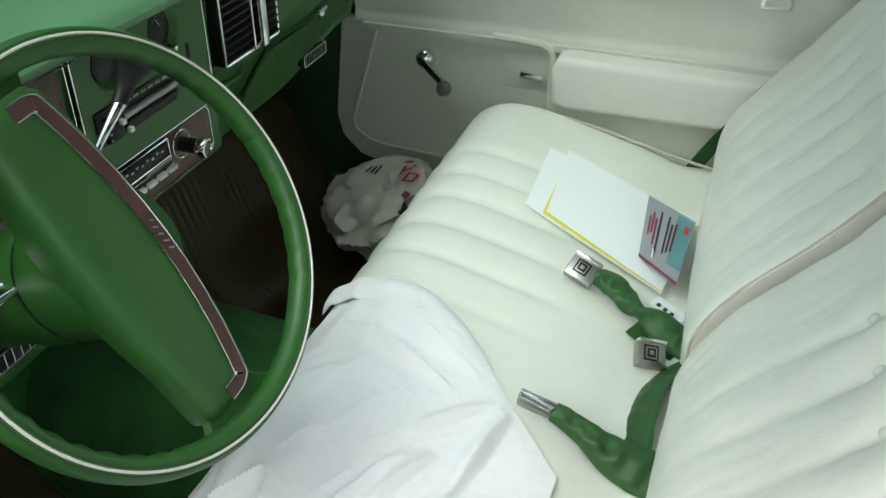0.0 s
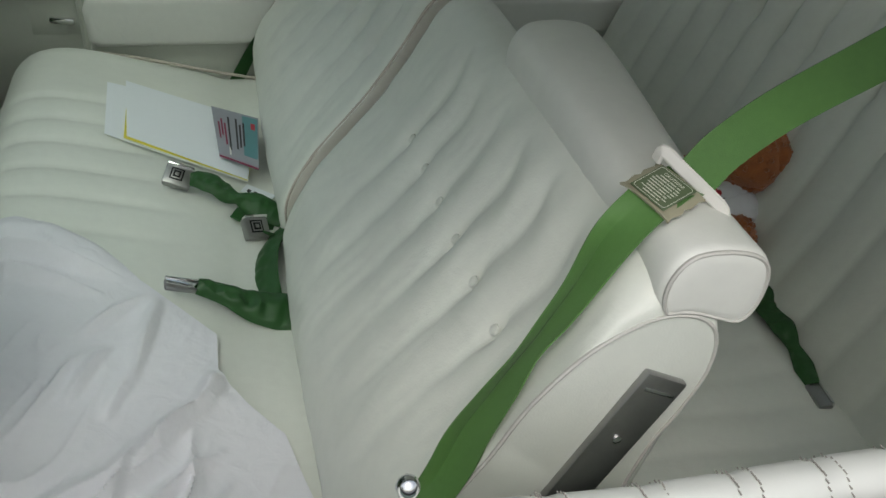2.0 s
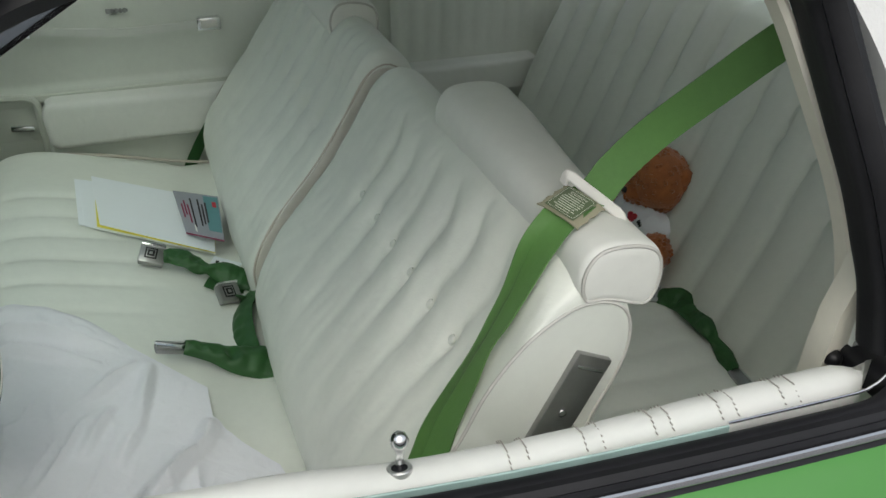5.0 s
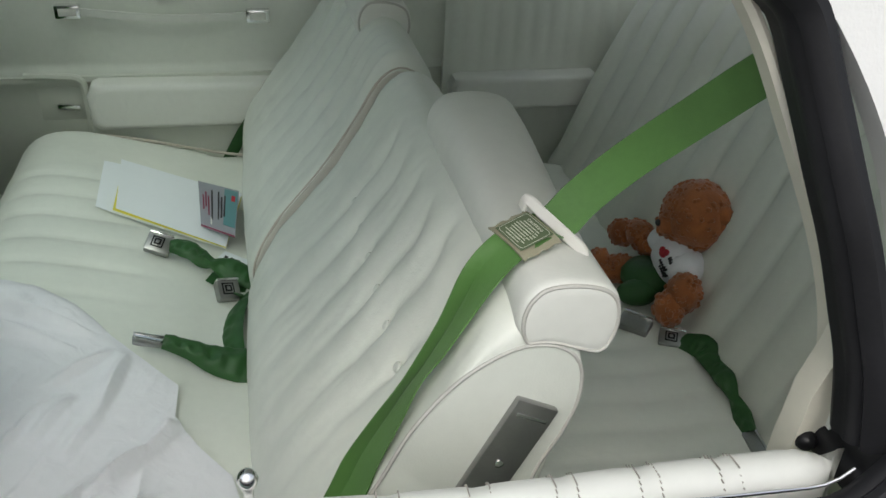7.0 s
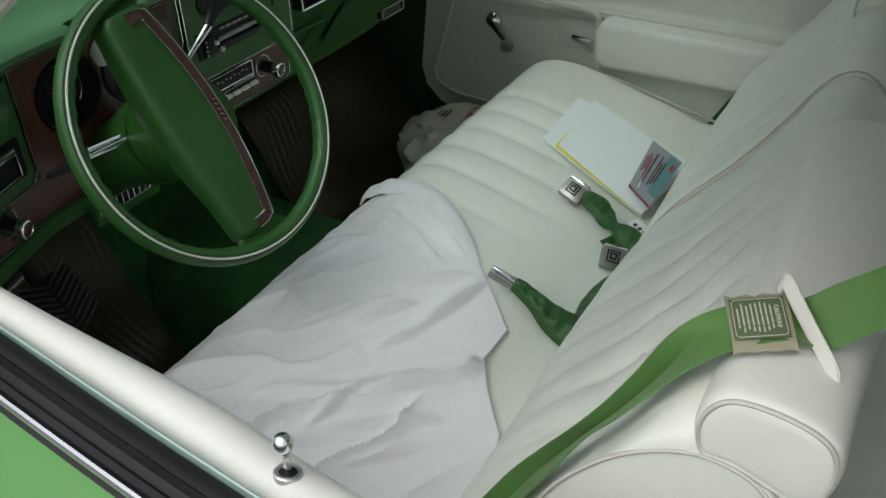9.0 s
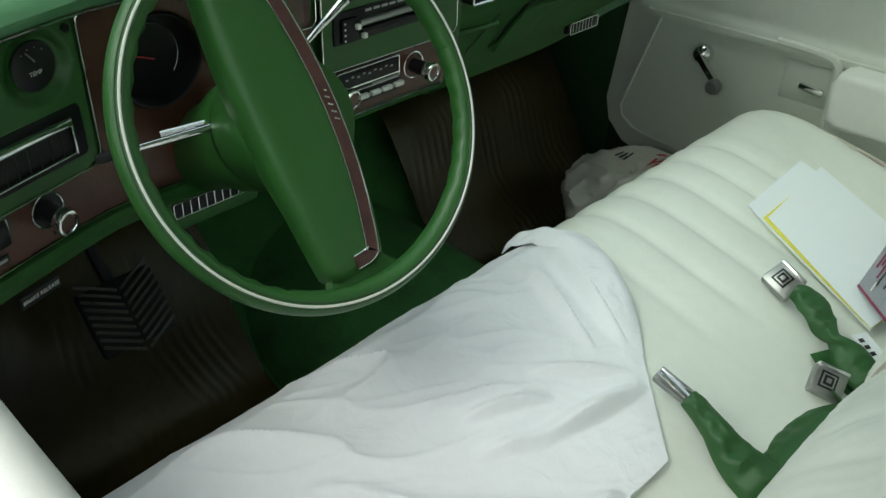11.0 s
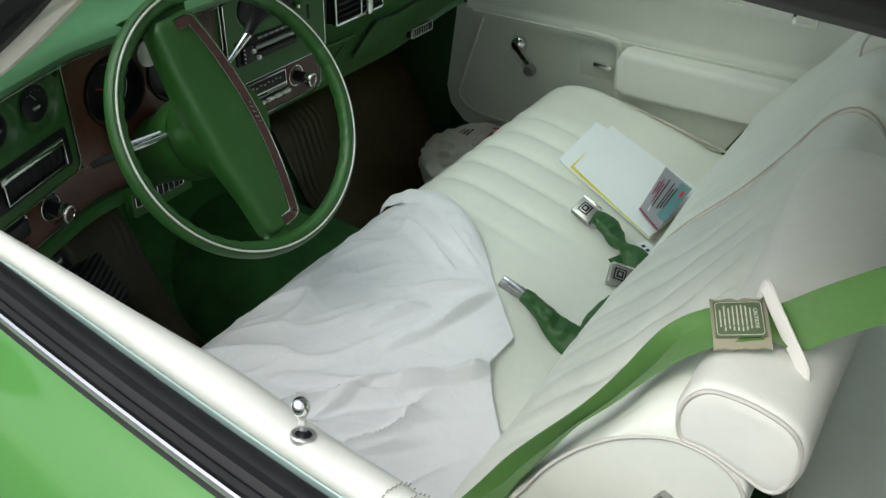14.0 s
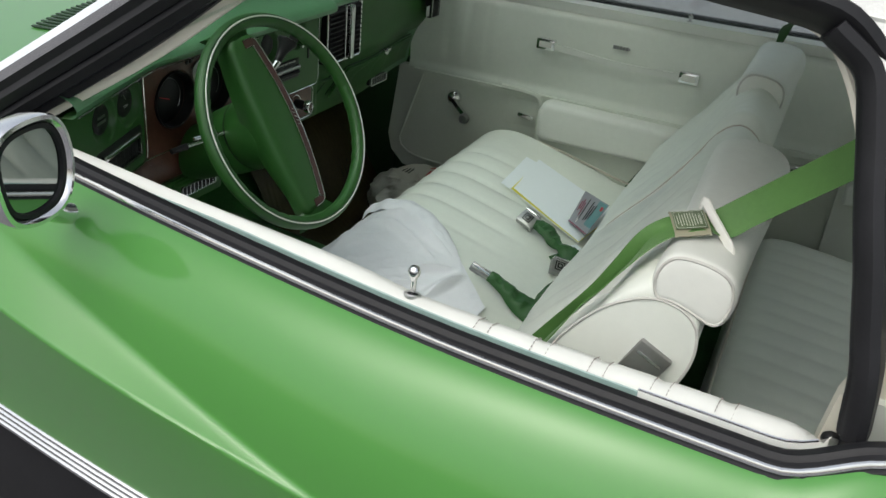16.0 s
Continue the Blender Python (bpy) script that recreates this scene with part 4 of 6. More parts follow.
outline(rounded(0.592, 0.786, 0.697, 0.814, 0.002), FX + 0.0085, 0.0011, CHROME, radio)
part("radio_window", rbox((FX + 0.0085, 0.645, 0.802), (0.002, 0.094, 0.016), 0.001), BLACK, radio)
for k in range(9):
    part("station_mark", rbox((FX + 0.0100, 0.606 + 0.0095 * k, 0.804 + 0.002 * (k % 2)), (0.0006, 0.004, 0.0024), 0), STEEL, radio)
part("radio_line", rbox((FX + 0.009, 0.645, 0.7925), (0.002, 0.104, 0.0018), 0), CHROME, radio)
part("radio_line", rbox((FX + 0.009, 0.672, 0.7885), (0.002, 0.046, 0.0012), 0), STEEL, radio)
for k in range(5):
    part("push_button", rbox((FX + 0.0095, 0.612 + 0.0205 * k, 0.776), (0.008, 0.0165, 0.0062), 0.0015), WHITE_PLASTIC, radio)
knob(0.590, 0.792, radio_panel)
knob(0.730, 0.790, radio_panel)
# passenger side
vent = part("centre_vent", rbox((-0.497, 0.910, 0.908), (0.03, 0.142, 0.122), 0.002), BLACK, dash, "black louvred air vent with chrome frame")
outline(rounded(0.840, 0.848, 0.980, 0.968, 0.003), -0.480, 0.0022, CHROME, vent)
part("vent_post", rbox((-0.474, 0.927, 0.908), (0.014, 0.016, 0.118), 0.003), CHROME, vent, "chrome divider")
part("vent_post", rbox((-0.478, 0.908, 0.908), (0.008, 0.004, 0.118), 0.001), CHROME, vent)
for k in range(11):
    part("louvre", rbox((-0.480, 0.910, 0.856 + 0.0105 * k), (0.010, 0.134, 0.002), 0, Matrix.Rotation(radians(25), 4, "Y")), BLACK, vent)


def on_dash(y, z, off=0.004):
    return V(dash_x(y, z) + off, y, z)


glove = part("glove_box", sheet(lambda u, v: on_dash(1.045 + 0.445 * u - 0.055 * (1 - u) * (1 - v), 0.722 + 0.066 * v - 0.014 * u, 0.007), 60, 20, -0.004), GREEN, dash, "green glove box lid")
part("glove_lock", turned([(0.010, 0), (0.010, 0.006), (0.006, 0.010), (0.001, 0.011)], on_dash(1.274, 0.776, 0.006), on_dash(1.274, 0.776, 0.006) + V(1, -0.1, 0.5), 20), CHROME, glove, "chrome glove box lock")
part("glove_catch", rbox(on_dash(1.285, 0.780, 0.010), (0.014, 0.018, 0.008), 0.003), CHROME, glove)
part("pull_lip", tube([on_dash(0.86, 0.778, 0.003), on_dash(0.93, 0.776, 0.005), on_dash(0.985, 0.772, 0.003)], 0.005, 8), GREEN, dash)
for y0, y1 in ((0.925, 0.985), (0.985, 1.045)):
    part("crease", tube([on_dash(y0 + (y1 - y0) * k / 10, 0.728 + 0.062 * k / 10, 0.0016) for k in range(11)], 0.0015, 6), DARK_GREEN, dash)
part("glove_gap", tube([on_dash(1.045 + 0.445 * k / 20, 0.791 - 0.014 * k / 20, 0.0030) for k in range(21)], 0.0018, 6), DARK_GREEN, dash)
sv = part("side_vent", rbox((-0.578, 1.255, 0.704), (0.012, 0.086, 0.020), 0.002, Matrix.Rotation(radians(-4), 4, "Z")), BLACK, dash, "small black grille with chrome frame")
outline(rounded(1.213, 0.694, 1.297, 0.714, 0.002), -0.570, 0.0013, CHROME, sv)
for k in range(8):
    part("grille_bar", rbox((-0.571, 1.222 + 0.0095 * k, 0.704), (0.002, 0.002, 0.019), 0), CHROME, sv)
ev = part("end_vent", rbox((-0.545, 1.500, 0.885), (0.02, 0.05, 0.10), 0.002), BLACK, dash)
outline(rounded(1.476, 0.836, 1.525, 0.935, 0.003), -0.533, 0.002, CHROME, ev)
part("end_plate", rbox((-0.533, 1.445, 0.860), (0.006, 0.020, 0.030), 0.002), CHROME, dash)
part("pad_line", tube([V(-0.4575, 0.055 + 0.0505 * k, 0.9655) for k in range(11)], 0.0011, 5), CHROME, dash)
for ob in dash.children_recursive:  # the driver's end wraps round towards the door
    low, high = min(v.co.y for v in ob.data.vertices), max(v.co.y for v in ob.data.vertices)
    if high - low > 0.06 and low < 0.30 and len(ob.data.vertices) < 4000:  # long plates get cross cuts, so that they bend
        bm = bmesh.new()
        bm.from_mesh(ob.data)
        for k in range(10):
            bmesh.ops.bisect_plane(bm, geom=bm.verts[:] + bm.edges[:] + bm.faces[:], plane_co=(0, 0.075 + 0.026 * k, 0), plane_no=(0, 1, 0))
        bm.to_mesh(ob.data)
        bm.free()
    for v in ob.data.vertices:
        d = 0.283 - v.co.y
        v.co.x += 0.165 * (d + math.sqrt(d * d + 0.0004)) * smoothstep(-0.80, -0.55, v.co.x)

# ---- steering wheel ----
WC = V(-0.281, 0.395, 0.891)
WN = V(0.870, -0.085, 0.486).normalized()
down = (V(0.493, 0.093, -0.865) - WN * V(0.493, 0.093, -0.865).dot(WN)).normalized()
across = WN.cross(down).normalized()
wheel_m = Matrix((across, down, WN)).transposed().to_4x4()


def wl(a, d, n):
    """A point of the wheel: across, down and towards the driver."""
    return WC + across * a + down * d + WN * n


wheel = thing("steering_wheel", "green two-spoke steering wheel with wood-grain strip", "steering wheel")
R = 0.1705
rings = []
for k in range(180):
    a = 2 * math.pi * k / 180
    grip = 0.0022 * (0.5 + 0.5 * math.cos(a * 45)) if abs(math.cos(a)) > 0.6 else 0
    ring = []
    for j in range(16):
        b = 2 * math.pi * j / 16
        rad = R + (0.0115 - (grip if math.cos(b) < 0.2 else 0)) * math.cos(b)
        ring.append(wl(rad * math.cos(a), rad * math.sin(a), 0.0125 * math.sin(b)))
    rings.append(ring)
rings.append(rings[0])
part("rim", loft(rings, cap=False), GREEN, wheel, "moulded green plastic rim with finger grips")
for rr, mat, th, lift in ((R + 0.0028, WHITE_PLASTIC, 0.0013, 0.0120), (R - 0.0005, DARK_GREEN, 0.0007, 0.0122), (R + 0.0058, DARK_GREEN, 0.0007, 0.0103)):
    part("rim_trim", tube([wl(rr * math.cos(2 * math.pi * k / 140), rr * math.sin(2 * math.pi * k / 140), lift) for k in range(141)], th, 6, cap=False), mat, wheel)


CO = -0.020


def pad_half(d):
    q = min(abs(d) / 0.150, 1)
    right = 0.030 + 0.020 * (1 - q * q)
    left = 0.032 + 0.007 * (1 - q ** 2)
    top = 0.004 - 0.010 * (d / 0.15)
    return left, right, top


pad = []
for k in range(41):
    d = -0.150 + 0.30 * k / 40
    l, r, h = pad_half(d)
    q = abs(d) / 0.150
    e = math.sqrt(max(0, 1 - max(0, (q - 0.93) / 0.07) ** 2)) * 0.2 + 0.8
    deep = -0.024 - 0.022 * (1 - q ** 1.5)
    flare = -0.004
    sec = [(-l - flare, deep), (-l - 0.003, h - 0.022), (-l - 0.001, h - 0.010), (-l + 0.002, h - 0.004), (-l + 0.007, h - 0.0006), (-l * 0.5, h), (r - 0.010, h), (r - 0.003, h - 0.002), (r, h - 0.008), (r + 0.002, h - 0.026), (r + flare, deep)]
    pad.append([wl(CO + a * e, d, n - (1 - e) * 0.02) for a, n in sec])
part("hub_pad", loft(pad), GREEN, wheel, "green padded hub bar")
for s in (-1, 1):
    sp = []
    for k in range(9):
        t = k / 8
        d = s * (0.130 + 0.040 * t)
        w0, w1 = CO - 0.030 - 0.025 * t * t, CO + 0.030 + 0.025 * t * t
        top = pad_half(s * 0.15)[2] * (1 - t) - 0.008
        sp.append([wl(w0, d, -0.020), wl(w0 + 0.004, d, top - 0.003), wl(CO, d, top), wl(w1 - 0.004, d, top - 0.003), wl(w1, d, -0.020)])
    part("spoke", loft(sp), GREEN, wheel)


def strip_a(d):
    return -0.003 + 0.020 * (1 - (d / 0.14) ** 2)


strip_run = [(-0.024, -0.138), (-0.010, -0.138)] + [(strip_a(d), d) for d in (-0.136, -0.12, -0.09, -0.06, -0.03, 0.0, 0.03, 0.06, 0.09, 0.12, 0.138)] + [(-0.010, 0.140), (-0.024, 0.140)]


def strip_path(run, lift):
    return [wl(a, d, pad_half(d)[2] + lift) for a, d in run]


sr = []
for (a0, d0), (a1, d1) in zip(strip_run, strip_run[1:]):
    sr += [(a0 + (a1 - a0) * k / 6, d0 + (d1 - d0) * k / 6) for k in range(6)]
sr.append(strip_run[-1])
part("wood_strip", bar(strip_path(sr, 0.0004), [(-0.0062, -0.002), (0.0062, -0.002), (0.0062, 0.0008), (-0.0062, 0.0008)], up=WN), STRIP_WOOD, wheel, "dark wood-grain strip")
for off in (-0.0066, 0.0066):
    line = []
    pts = strip_path(sr, 0.0012)
    for q, (t, s, b) in zip(pts, frames(pts, WN)):
        line.append(q + s * off)
    part("strip_edge", tube(line, 0.0008, 5), CHROME, wheel)
for k in range(6):
    part("script_mark", rbox(wl(strip_a(0.0), -0.022 + 0.0070 * k, pad_half(0.0)[2] + 0.0018), (0.009 if k == 0 else 0.0055, 0.0014, 0.0008), 0, wheel_m @ Matrix.Rotation(radians(35), 4, "Z")), CHROME, wheel)
column = thing("steering_column", "green steering column with chrome turn-signal stalk", "steering column")
shroud = part("shroud", turned([(0.060, 0.028), (0.062, 0.035), (0.062, 0.085), (0.0605, 0.087), (0.0605, 0.0885), (0.061, 0.090), (0.059, 0.14), (0.052, 0.17), (0.045, 0.30)], WC, WC - WN, 36), GREEN, column, "green plastic shroud")
part("shroud_seam", turned([(0.0625, 0.0855), (0.0625, 0.0885)], WC, WC - WN, 36, cap=False), BLACK, column)
stalk_root, stalk_end = V(-0.372, 0.354, 0.862), V(-0.385, 0.268, 0.860)
part("stalk", tube([stalk_root + V(0, 0.02, 0), stalk_root, stalk_root.lerp(stalk_end, 0.5), stalk_end], lambda u: 0.0045 - 0.0012 * u, 10), CHROME, column, "chrome stalk")
part("stalk", tube([stalk_root + V(-0.02, 0.0, -0.004), V(-0.405, 0.31, 0.855)], 0.003, 8), CHROME, column)
part("stalk_tip", tube([stalk_end, stalk_end + (stalk_end - stalk_root) * 0.35], lambda u: 0.0055 - 0.001 * u, 10), BLACK, column)
lever = thing("gear_lever", "chrome column gear lever with black knob", "gear lever")
lp = curve([(-0.385, 0.440, 0.885), (-0.395, 0.490, 0.911), (-0.400, 0.514, 0.921), (-0.400, 0.541, 0.938)], 16)
part("rod", tube(lp, lambda u: 0.0024 + 0.0040 * u ** 2, 10), CHROME, lever, "chrome rod")
part("lever_knob", tube(curve([(-0.400, 0.539, 0.937), (-0.400, 0.552, 0.951), (-0.399, 0.566, 0.967)], 12), lambda u: 0.0072 + 0.0115 * u ** 2.2, 16), BLACK, lever, "black flared knob")
part("knob_end", turned([(0.0185, 0), (0.019, 0.003), (0.012, 0.006), (0.001, 0.007)], (-0.399, 0.566, 0.967), (-0.398, 0.578, 0.981), 18), BLACK, lever)

# pedals and floor mats
pedal = thing("brake_pedal", "worn ribbed rubber brake pedal", "pedal")
pm = Matrix.Rotation(radians(50), 4, "Y")
part("pedal_pad", rbox((-0.64, 0.345, 0.50), (0.095, 0.11, 0.014), 0.006, pm), RUBBER, pedal)
for k in range(9):
    for sgn in (-1, 1):
        part("pedal_rib", rbox(V(-0.64, 0.345, 0.50) + pm.to_3x3() @ V(-0.044 + 0.011 * k, sgn * 0.027, 0.010), (0.004, 0.056, 0.003), 0.001, pm @ Matrix.Rotation(radians(28 * sgn), 4, "Z")), RIB, pedal)
part("pedal_arm", tube(curve([(-0.65, 0.345, 0.50), (-0.72, 0.345, 0.58), (-0.75, 0.345, 0.70)], 12), 0.009, 8), RUBBER, pedal)


def floor_mat(y0, y1, taper, label):
    t = thing("floor_mat", label, "floor mat", "front floor mats")

    def at(u, v):
        x = -0.30 - 0.58 * u
        lift = 0.30 * smoothstep(0, 1, (u - 0.52) / 0.48) ** 1.3 if u > 0.52 else 0
        left = y0 + taper * smoothstep(0.75, 0.0, u)
        rib = 0.0030 * max(0.0, math.sin(v * 170 + 22 * abs(u * 4 % 1 - 0.5))) ** 2 * smoothstep(0.50, 0.62, u) * smoothstep(0.40, 0.60, noise.noise(V(u * 5, v * 5, 3)) + 0.5)
        return (x, left + (y1 - left) * v, 0.2305 + lift + rib)
    part("mat_sheet", sheet(at, 90, 170, 0.004), MAT, t)


floor_mat(0.10, 0.56, 0.0, "clear brown ribbed mat under the steering wheel")
floor_mat(1.00, 1.53, 0.13, "clear brown ribbed mat on the passenger floor")

# ---- front seat ----
FRONT = "front seat"
cush_prof = [(0.22, 0.487), (0.10, 0.514), (0.0, 0.541), (-0.12, 0.574), (-0.22, 0.594), (-0.285, 0.583), (-0.325, 0.535), (-0.335, 0.46), (-0.32, 0.36), (-0.25, 0.30), (0.0, 0.28), (0.22, 0.30)]
SEAT_LINE = [(-0.345, 0.44), (-0.335, 0.50), (-0.322, 0.540), (-0.30, 0.570), (-0.27, 0.588), (-0.22, 0.595), (-0.12, 0.575), (0.0, 0.542), (0.10, 0.515), (0.16, 0.502), (0.25, 0.487)]
PLEATS = [0.885, 0.965, 1.045, 1.125, 1.205]


def seat_z(x):
    for (a, za), (b, zb) in zip(SEAT_LINE, SEAT_LINE[1:]):
        if x <= b:
            w = max(0.0, (x - a) / (b - a))
            return za + (zb - za) * w
    return SEAT_LINE[-1][1]


def cushion_shift(x, y, z, n):
    if n.z < -0.2:
        return 0
    fade = smoothstep(0.02, -0.10, x)
    g = sum(math.exp(-((y - p) / 0.009) ** 2) for p in PLEATS) * 0.0045 * fade
    g += 0.003 * math.exp(-((y - 0.80) / 0.012) ** 2) * fade
    crease = 0.004 * math.exp(-((x - 0.085 - 0.02 * math.sin(y * 7)) / 0.02) ** 2)
    return 0.003 * math.sin((y - 0.885) / 0.08 * math.pi) ** 2 * fade * smoothstep(0.80, 0.885, y) * smoothstep(1.29, 1.205, y) - g - crease + 0.003 * noise.noise(V(x * 5, y * 4, 3))


bench = thing("bench_seat", "white vinyl bench seat cushion with faint pleats", "seat")
part("cushion", pillow(cush_prof, 0.10, 1.475, 0.09, 220, 90, cushion_shift), VINYL, bench)
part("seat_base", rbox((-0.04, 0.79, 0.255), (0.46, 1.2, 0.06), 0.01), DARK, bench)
edge = []
for k in range(60):
    t = k / 59
    y = 0.13 + 1.315 * t
    edge.append(V(-0.333, y, 0.50))
part("piping", tube(edge, 0.003, 6), PIPING, bench)
arc = curve([(-0.333, 1.43, 0.49), (-0.30, 1.435, 0.555), (-0.22, 1.437, 0.575), (-0.10, 1.437, 0.560), (0.05, 1.437, 0.525), (0.15, 1.437, 0.505)], 40)
part("piping", tube(arc, 0.003, 6), PIPING, bench)

back_prof = [(0.165, 0.47), (0.140, 0.53), (0.142, 0.59), (0.185, 0.67), (0.262, 0.765), (0.318, 0.848), (0.358, 0.915), (0.395, 0.938), (0.430, 0.918), (0.446, 0.87), (0.436, 0.77), (0.405, 0.60), (0.37, 0.45), (0.25, 0.42)]


def back_shift_for(y0, y1):
    ym = [y0 + 0.113 + 0.0735 * k for k in range(6)] if y0 < 0.5 else [y0 + 0.09 + 0.085 * k for k in range(6)]

    def f(x, y, z, n):
        if n.x > 0.15 or z < 0.5:
            return 0
        lift = 0.75 + 0.5 * noise.noise(V(2, y * 9, z * 6))
        up = smoothstep(0.73, 0.80, z) * smoothstep(0.930, 0.885, z) * lift
        low = smoothstep(0.60, 0.68, z) * smoothstep(0.80, 0.74, z) * lift
        wave = 0.012 * math.sin((z - 0.80) * 30) * smoothstep(0.80, 0.88, z) + 0.010 * noise.noise(V(4, y * 6, z * 7))
        g = sum(math.exp(-((y + wave - b) / 0.0065) ** 2) for b in ym) * (0.0042 * up + 0.0014 * low)
        puff = (0.0046 * up + 0.0016 * low) * math.cos((y + wave - ym[0] - 0.037) / (ym[1] - ym[0]) * 2 * math.pi) * smoothstep(ym[0] - 0.05, ym[0], y) * smoothstep(ym[-1] + 0.05, ym[-1], y)
        if y0 > 0.5:  # gathers under the top seam
            puff += 0.0030 * smoothstep(0.84, 0.885, z) * smoothstep(0.945, 0.915, z) * math.sin(y * 150 + 2.5 * noise.noise(V(1, y * 20, 3)))
        d = sum(math.exp(-(((y - b) / 0.0095) ** 2 + ((z - 0.80) / 0.012) ** 2)) for b in ym) * 0.0105
        sag = 0.006 * noise.noise(V(x * 5, y * 4, z * 5)) + 0.0022 * noise.noise(V(x * 30, y * 14, z * 30)) + 0.0010 * (1 - 2 * abs(noise.noise(V(x * 22, y * 40, z * 22 + 5))))
        return sag + puff - g - d
    return f


def ring_centre(profile):
    ring = loop_curve([(x, 0, z) for x, z in profile], 110)
    return sum(ring, Vector()) / len(ring)


SIDE_PROF = [(0.175, 0.48), (0.162, 0.53), (0.176, 0.60), (0.216, 0.68), (0.260, 0.755), (0.287, 0.810), (0.318, 0.853), (0.348, 0.880), (0.382, 0.897), (0.412, 0.897), (0.434, 0.885), (0.445, 0.863), (0.445, 0.828), (0.433, 0.790), (0.411, 0.740), (0.388, 0.64), (0.365, 0.50), (0.26, 0.44)]


def side_piping(profile, y, parent, mat, s=1.0):
    c = ring_centre(profile)
    ring = loop_curve([(c.x + (x - c.x) * s, y, c.z + (z - c.z) * s) for x, z in profile], 110)
    part("piping", tube(ring + [ring[0]], 0.0020, 6, cap=False), mat, parent)


def seat_back(y0, y1, label, mat, end, s, near=None):
    t = tagged(new("seat_back"), label, "seat back", FRONT)
    part("back_cushion", pillow(back_prof, y0, y1, end, 180, 110, back_shift_for(y0, y1), 2.6, near), VINYL, t)
    for y in (y0 + 0.0035, y1 - 0.0035):
        side_piping(near if near and y < 0.5 else back_prof, y0 if near and y < 0.5 else y, t, mat, 1.0 if near and y < 0.5 else s)
    return t


driver_back = seat_back(0.150, 0.802, "white vinyl driver seat back, buttoned, with grey hinge plate", SEAM, 0.065, 0.84, SIDE_PROF)
for k in range(6):
    y = 0.265 + 0.0735 * k
    part("button", turned([(0.0062, 0.0), (0.0055, 0.002), (0.003, 0.003), (0.0005, 0.0032)], (0.2955, y, 0.7965), (0.23, y, 0.84), 18), VINYL, driver_back)
passenger_back = seat_back(0.822, 1.47, "white vinyl passenger seat back with tan piping", PIPING, 0.028, 0.93)
rc = ring_centre(back_prof)
part("side_panel", plate([(rc.x + (q.x - rc.x) * 0.915, rc.z + (q.z - rc.z) * 0.915) for q in loop_curve([(x, 0, z) for x, z in back_prof], 80)], 0.8205, 0.004), BEIGE, passenger_back, "beige vinyl side panel", smooth=False)
pm2 = Matrix.Rotation(radians(26), 4, "Y")
hp = part("hinge_plate", rbox((0.364, 0.146, 0.750), (0.045, 0.009, 0.19), 0.003, pm2), STEEL, driver_back, "grey metal hinge plate")
part("plate_ridge", rbox(V(0.364, 0.1412, 0.750) + pm2.to_3x3() @ V(0, 0, 0.080), (0.034, 0.002, 0.004), 0.001, pm2), CHROME, hp)
part("screw", turned([(0.0042, 0), (0.0042, 0.002), (0.002, 0.003), (0.0005, 0.0028)], (0.372, 0.1418, 0.770), (0.372, 0.0, 0.770), 14), CHROME, hp)
head_prof = [(0.386, 0.900), (0.380, 0.914), (0.380, 0.932), (0.387, 0.949), (0.401, 0.960), (0.428, 0.9615), (0.456, 0.955), (0.471, 0.942), (0.476, 0.920), (0.473, 0.898), (0.466, 0.885), (0.456, 0.8825), (0.440, 0.888), (0.414, 0.897), (0.398, 0.8995)]


def head_rest(y0, y1, label, dx, dz):
    outline_xz = [(x + dx, z + dz) for x, z in head_prof]
    h = thing("head_restraint", label, "head restraint", FRONT)

    def rise(x, y, z, n):
        # the far end swells forward and up
        return (0.020 if y0 < 1 else 0.0) * smoothstep(y0 + 0.1, y1, y) * max(0, n.z) + 0.012 * smoothstep(y0 + 0.05, y1, y) * max(0, n.x)
    part("cushion", pillow(outline_xz, y0, y1, 0.016, 60, 90, rise, 3.2), VINYL_SIDE, h)
    for y in (y0 + 0.0018, y1 - 0.0018):
        side_piping(outline_xz, y, h, SEAM, 0.90)
    return h


head_rest(0.148, 0.560, "white vinyl head restraint on the driver seat back", 0.0, 0.0)
ph = head_rest(1.03, 1.37, "white vinyl head restraint on the passenger seat back", -0.033, 0.004)
# black line painting the shade in the gap between restraint and seat back
gap = curve([(0.351, 1.036, 0.904), (0.372, 1.034, 0.899), (0.405, 1.034, 0.890), (0.438, 1.036, 0.872)], 20)
part("welt", tube(gap, 0.0026, 6), BLACK, ph, "shade in the gap under the restraint, drawn as a black line")

# ---- rear seat ----
rear = thing("rear_bench", "white vinyl rear bench seat with pleated back", "seat")
rear_prof = [(0.90, 0.465), (0.72, 0.485), (0.60, 0.498), (0.50, 0.502), (0.462, 0.48), (0.455, 0.40), (0.48, 0.26), (0.90, 0.26)]


def rear_shift(x, y, z, n):
    if n.z < 0.3:
        return 0
    rows = smoothstep(0.88, 0.80, x) * smoothstep(0.47, 0.53, x)
    return 0.004 * noise.noise(V(x * 4, y * 5, 1)) + rows * (0.0011 * math.cos((y - 0.355) / 0.065 * 2 * math.pi) - 0.0012 * sum(math.exp(-((y - p) / 0.008) ** 2) for p in (0.3225 + 0.065 * i for i in range(16))))



part("cushion", pillow(rear_prof, 0.20, 1.40, 0.06, 260, 70, rear_shift), VINYL, rear)
part("piping", tube([V(0.464, 0.25 + 0.02 * k, 0.488) for k in range(56)], 0.003, 6), PIPING, rear)
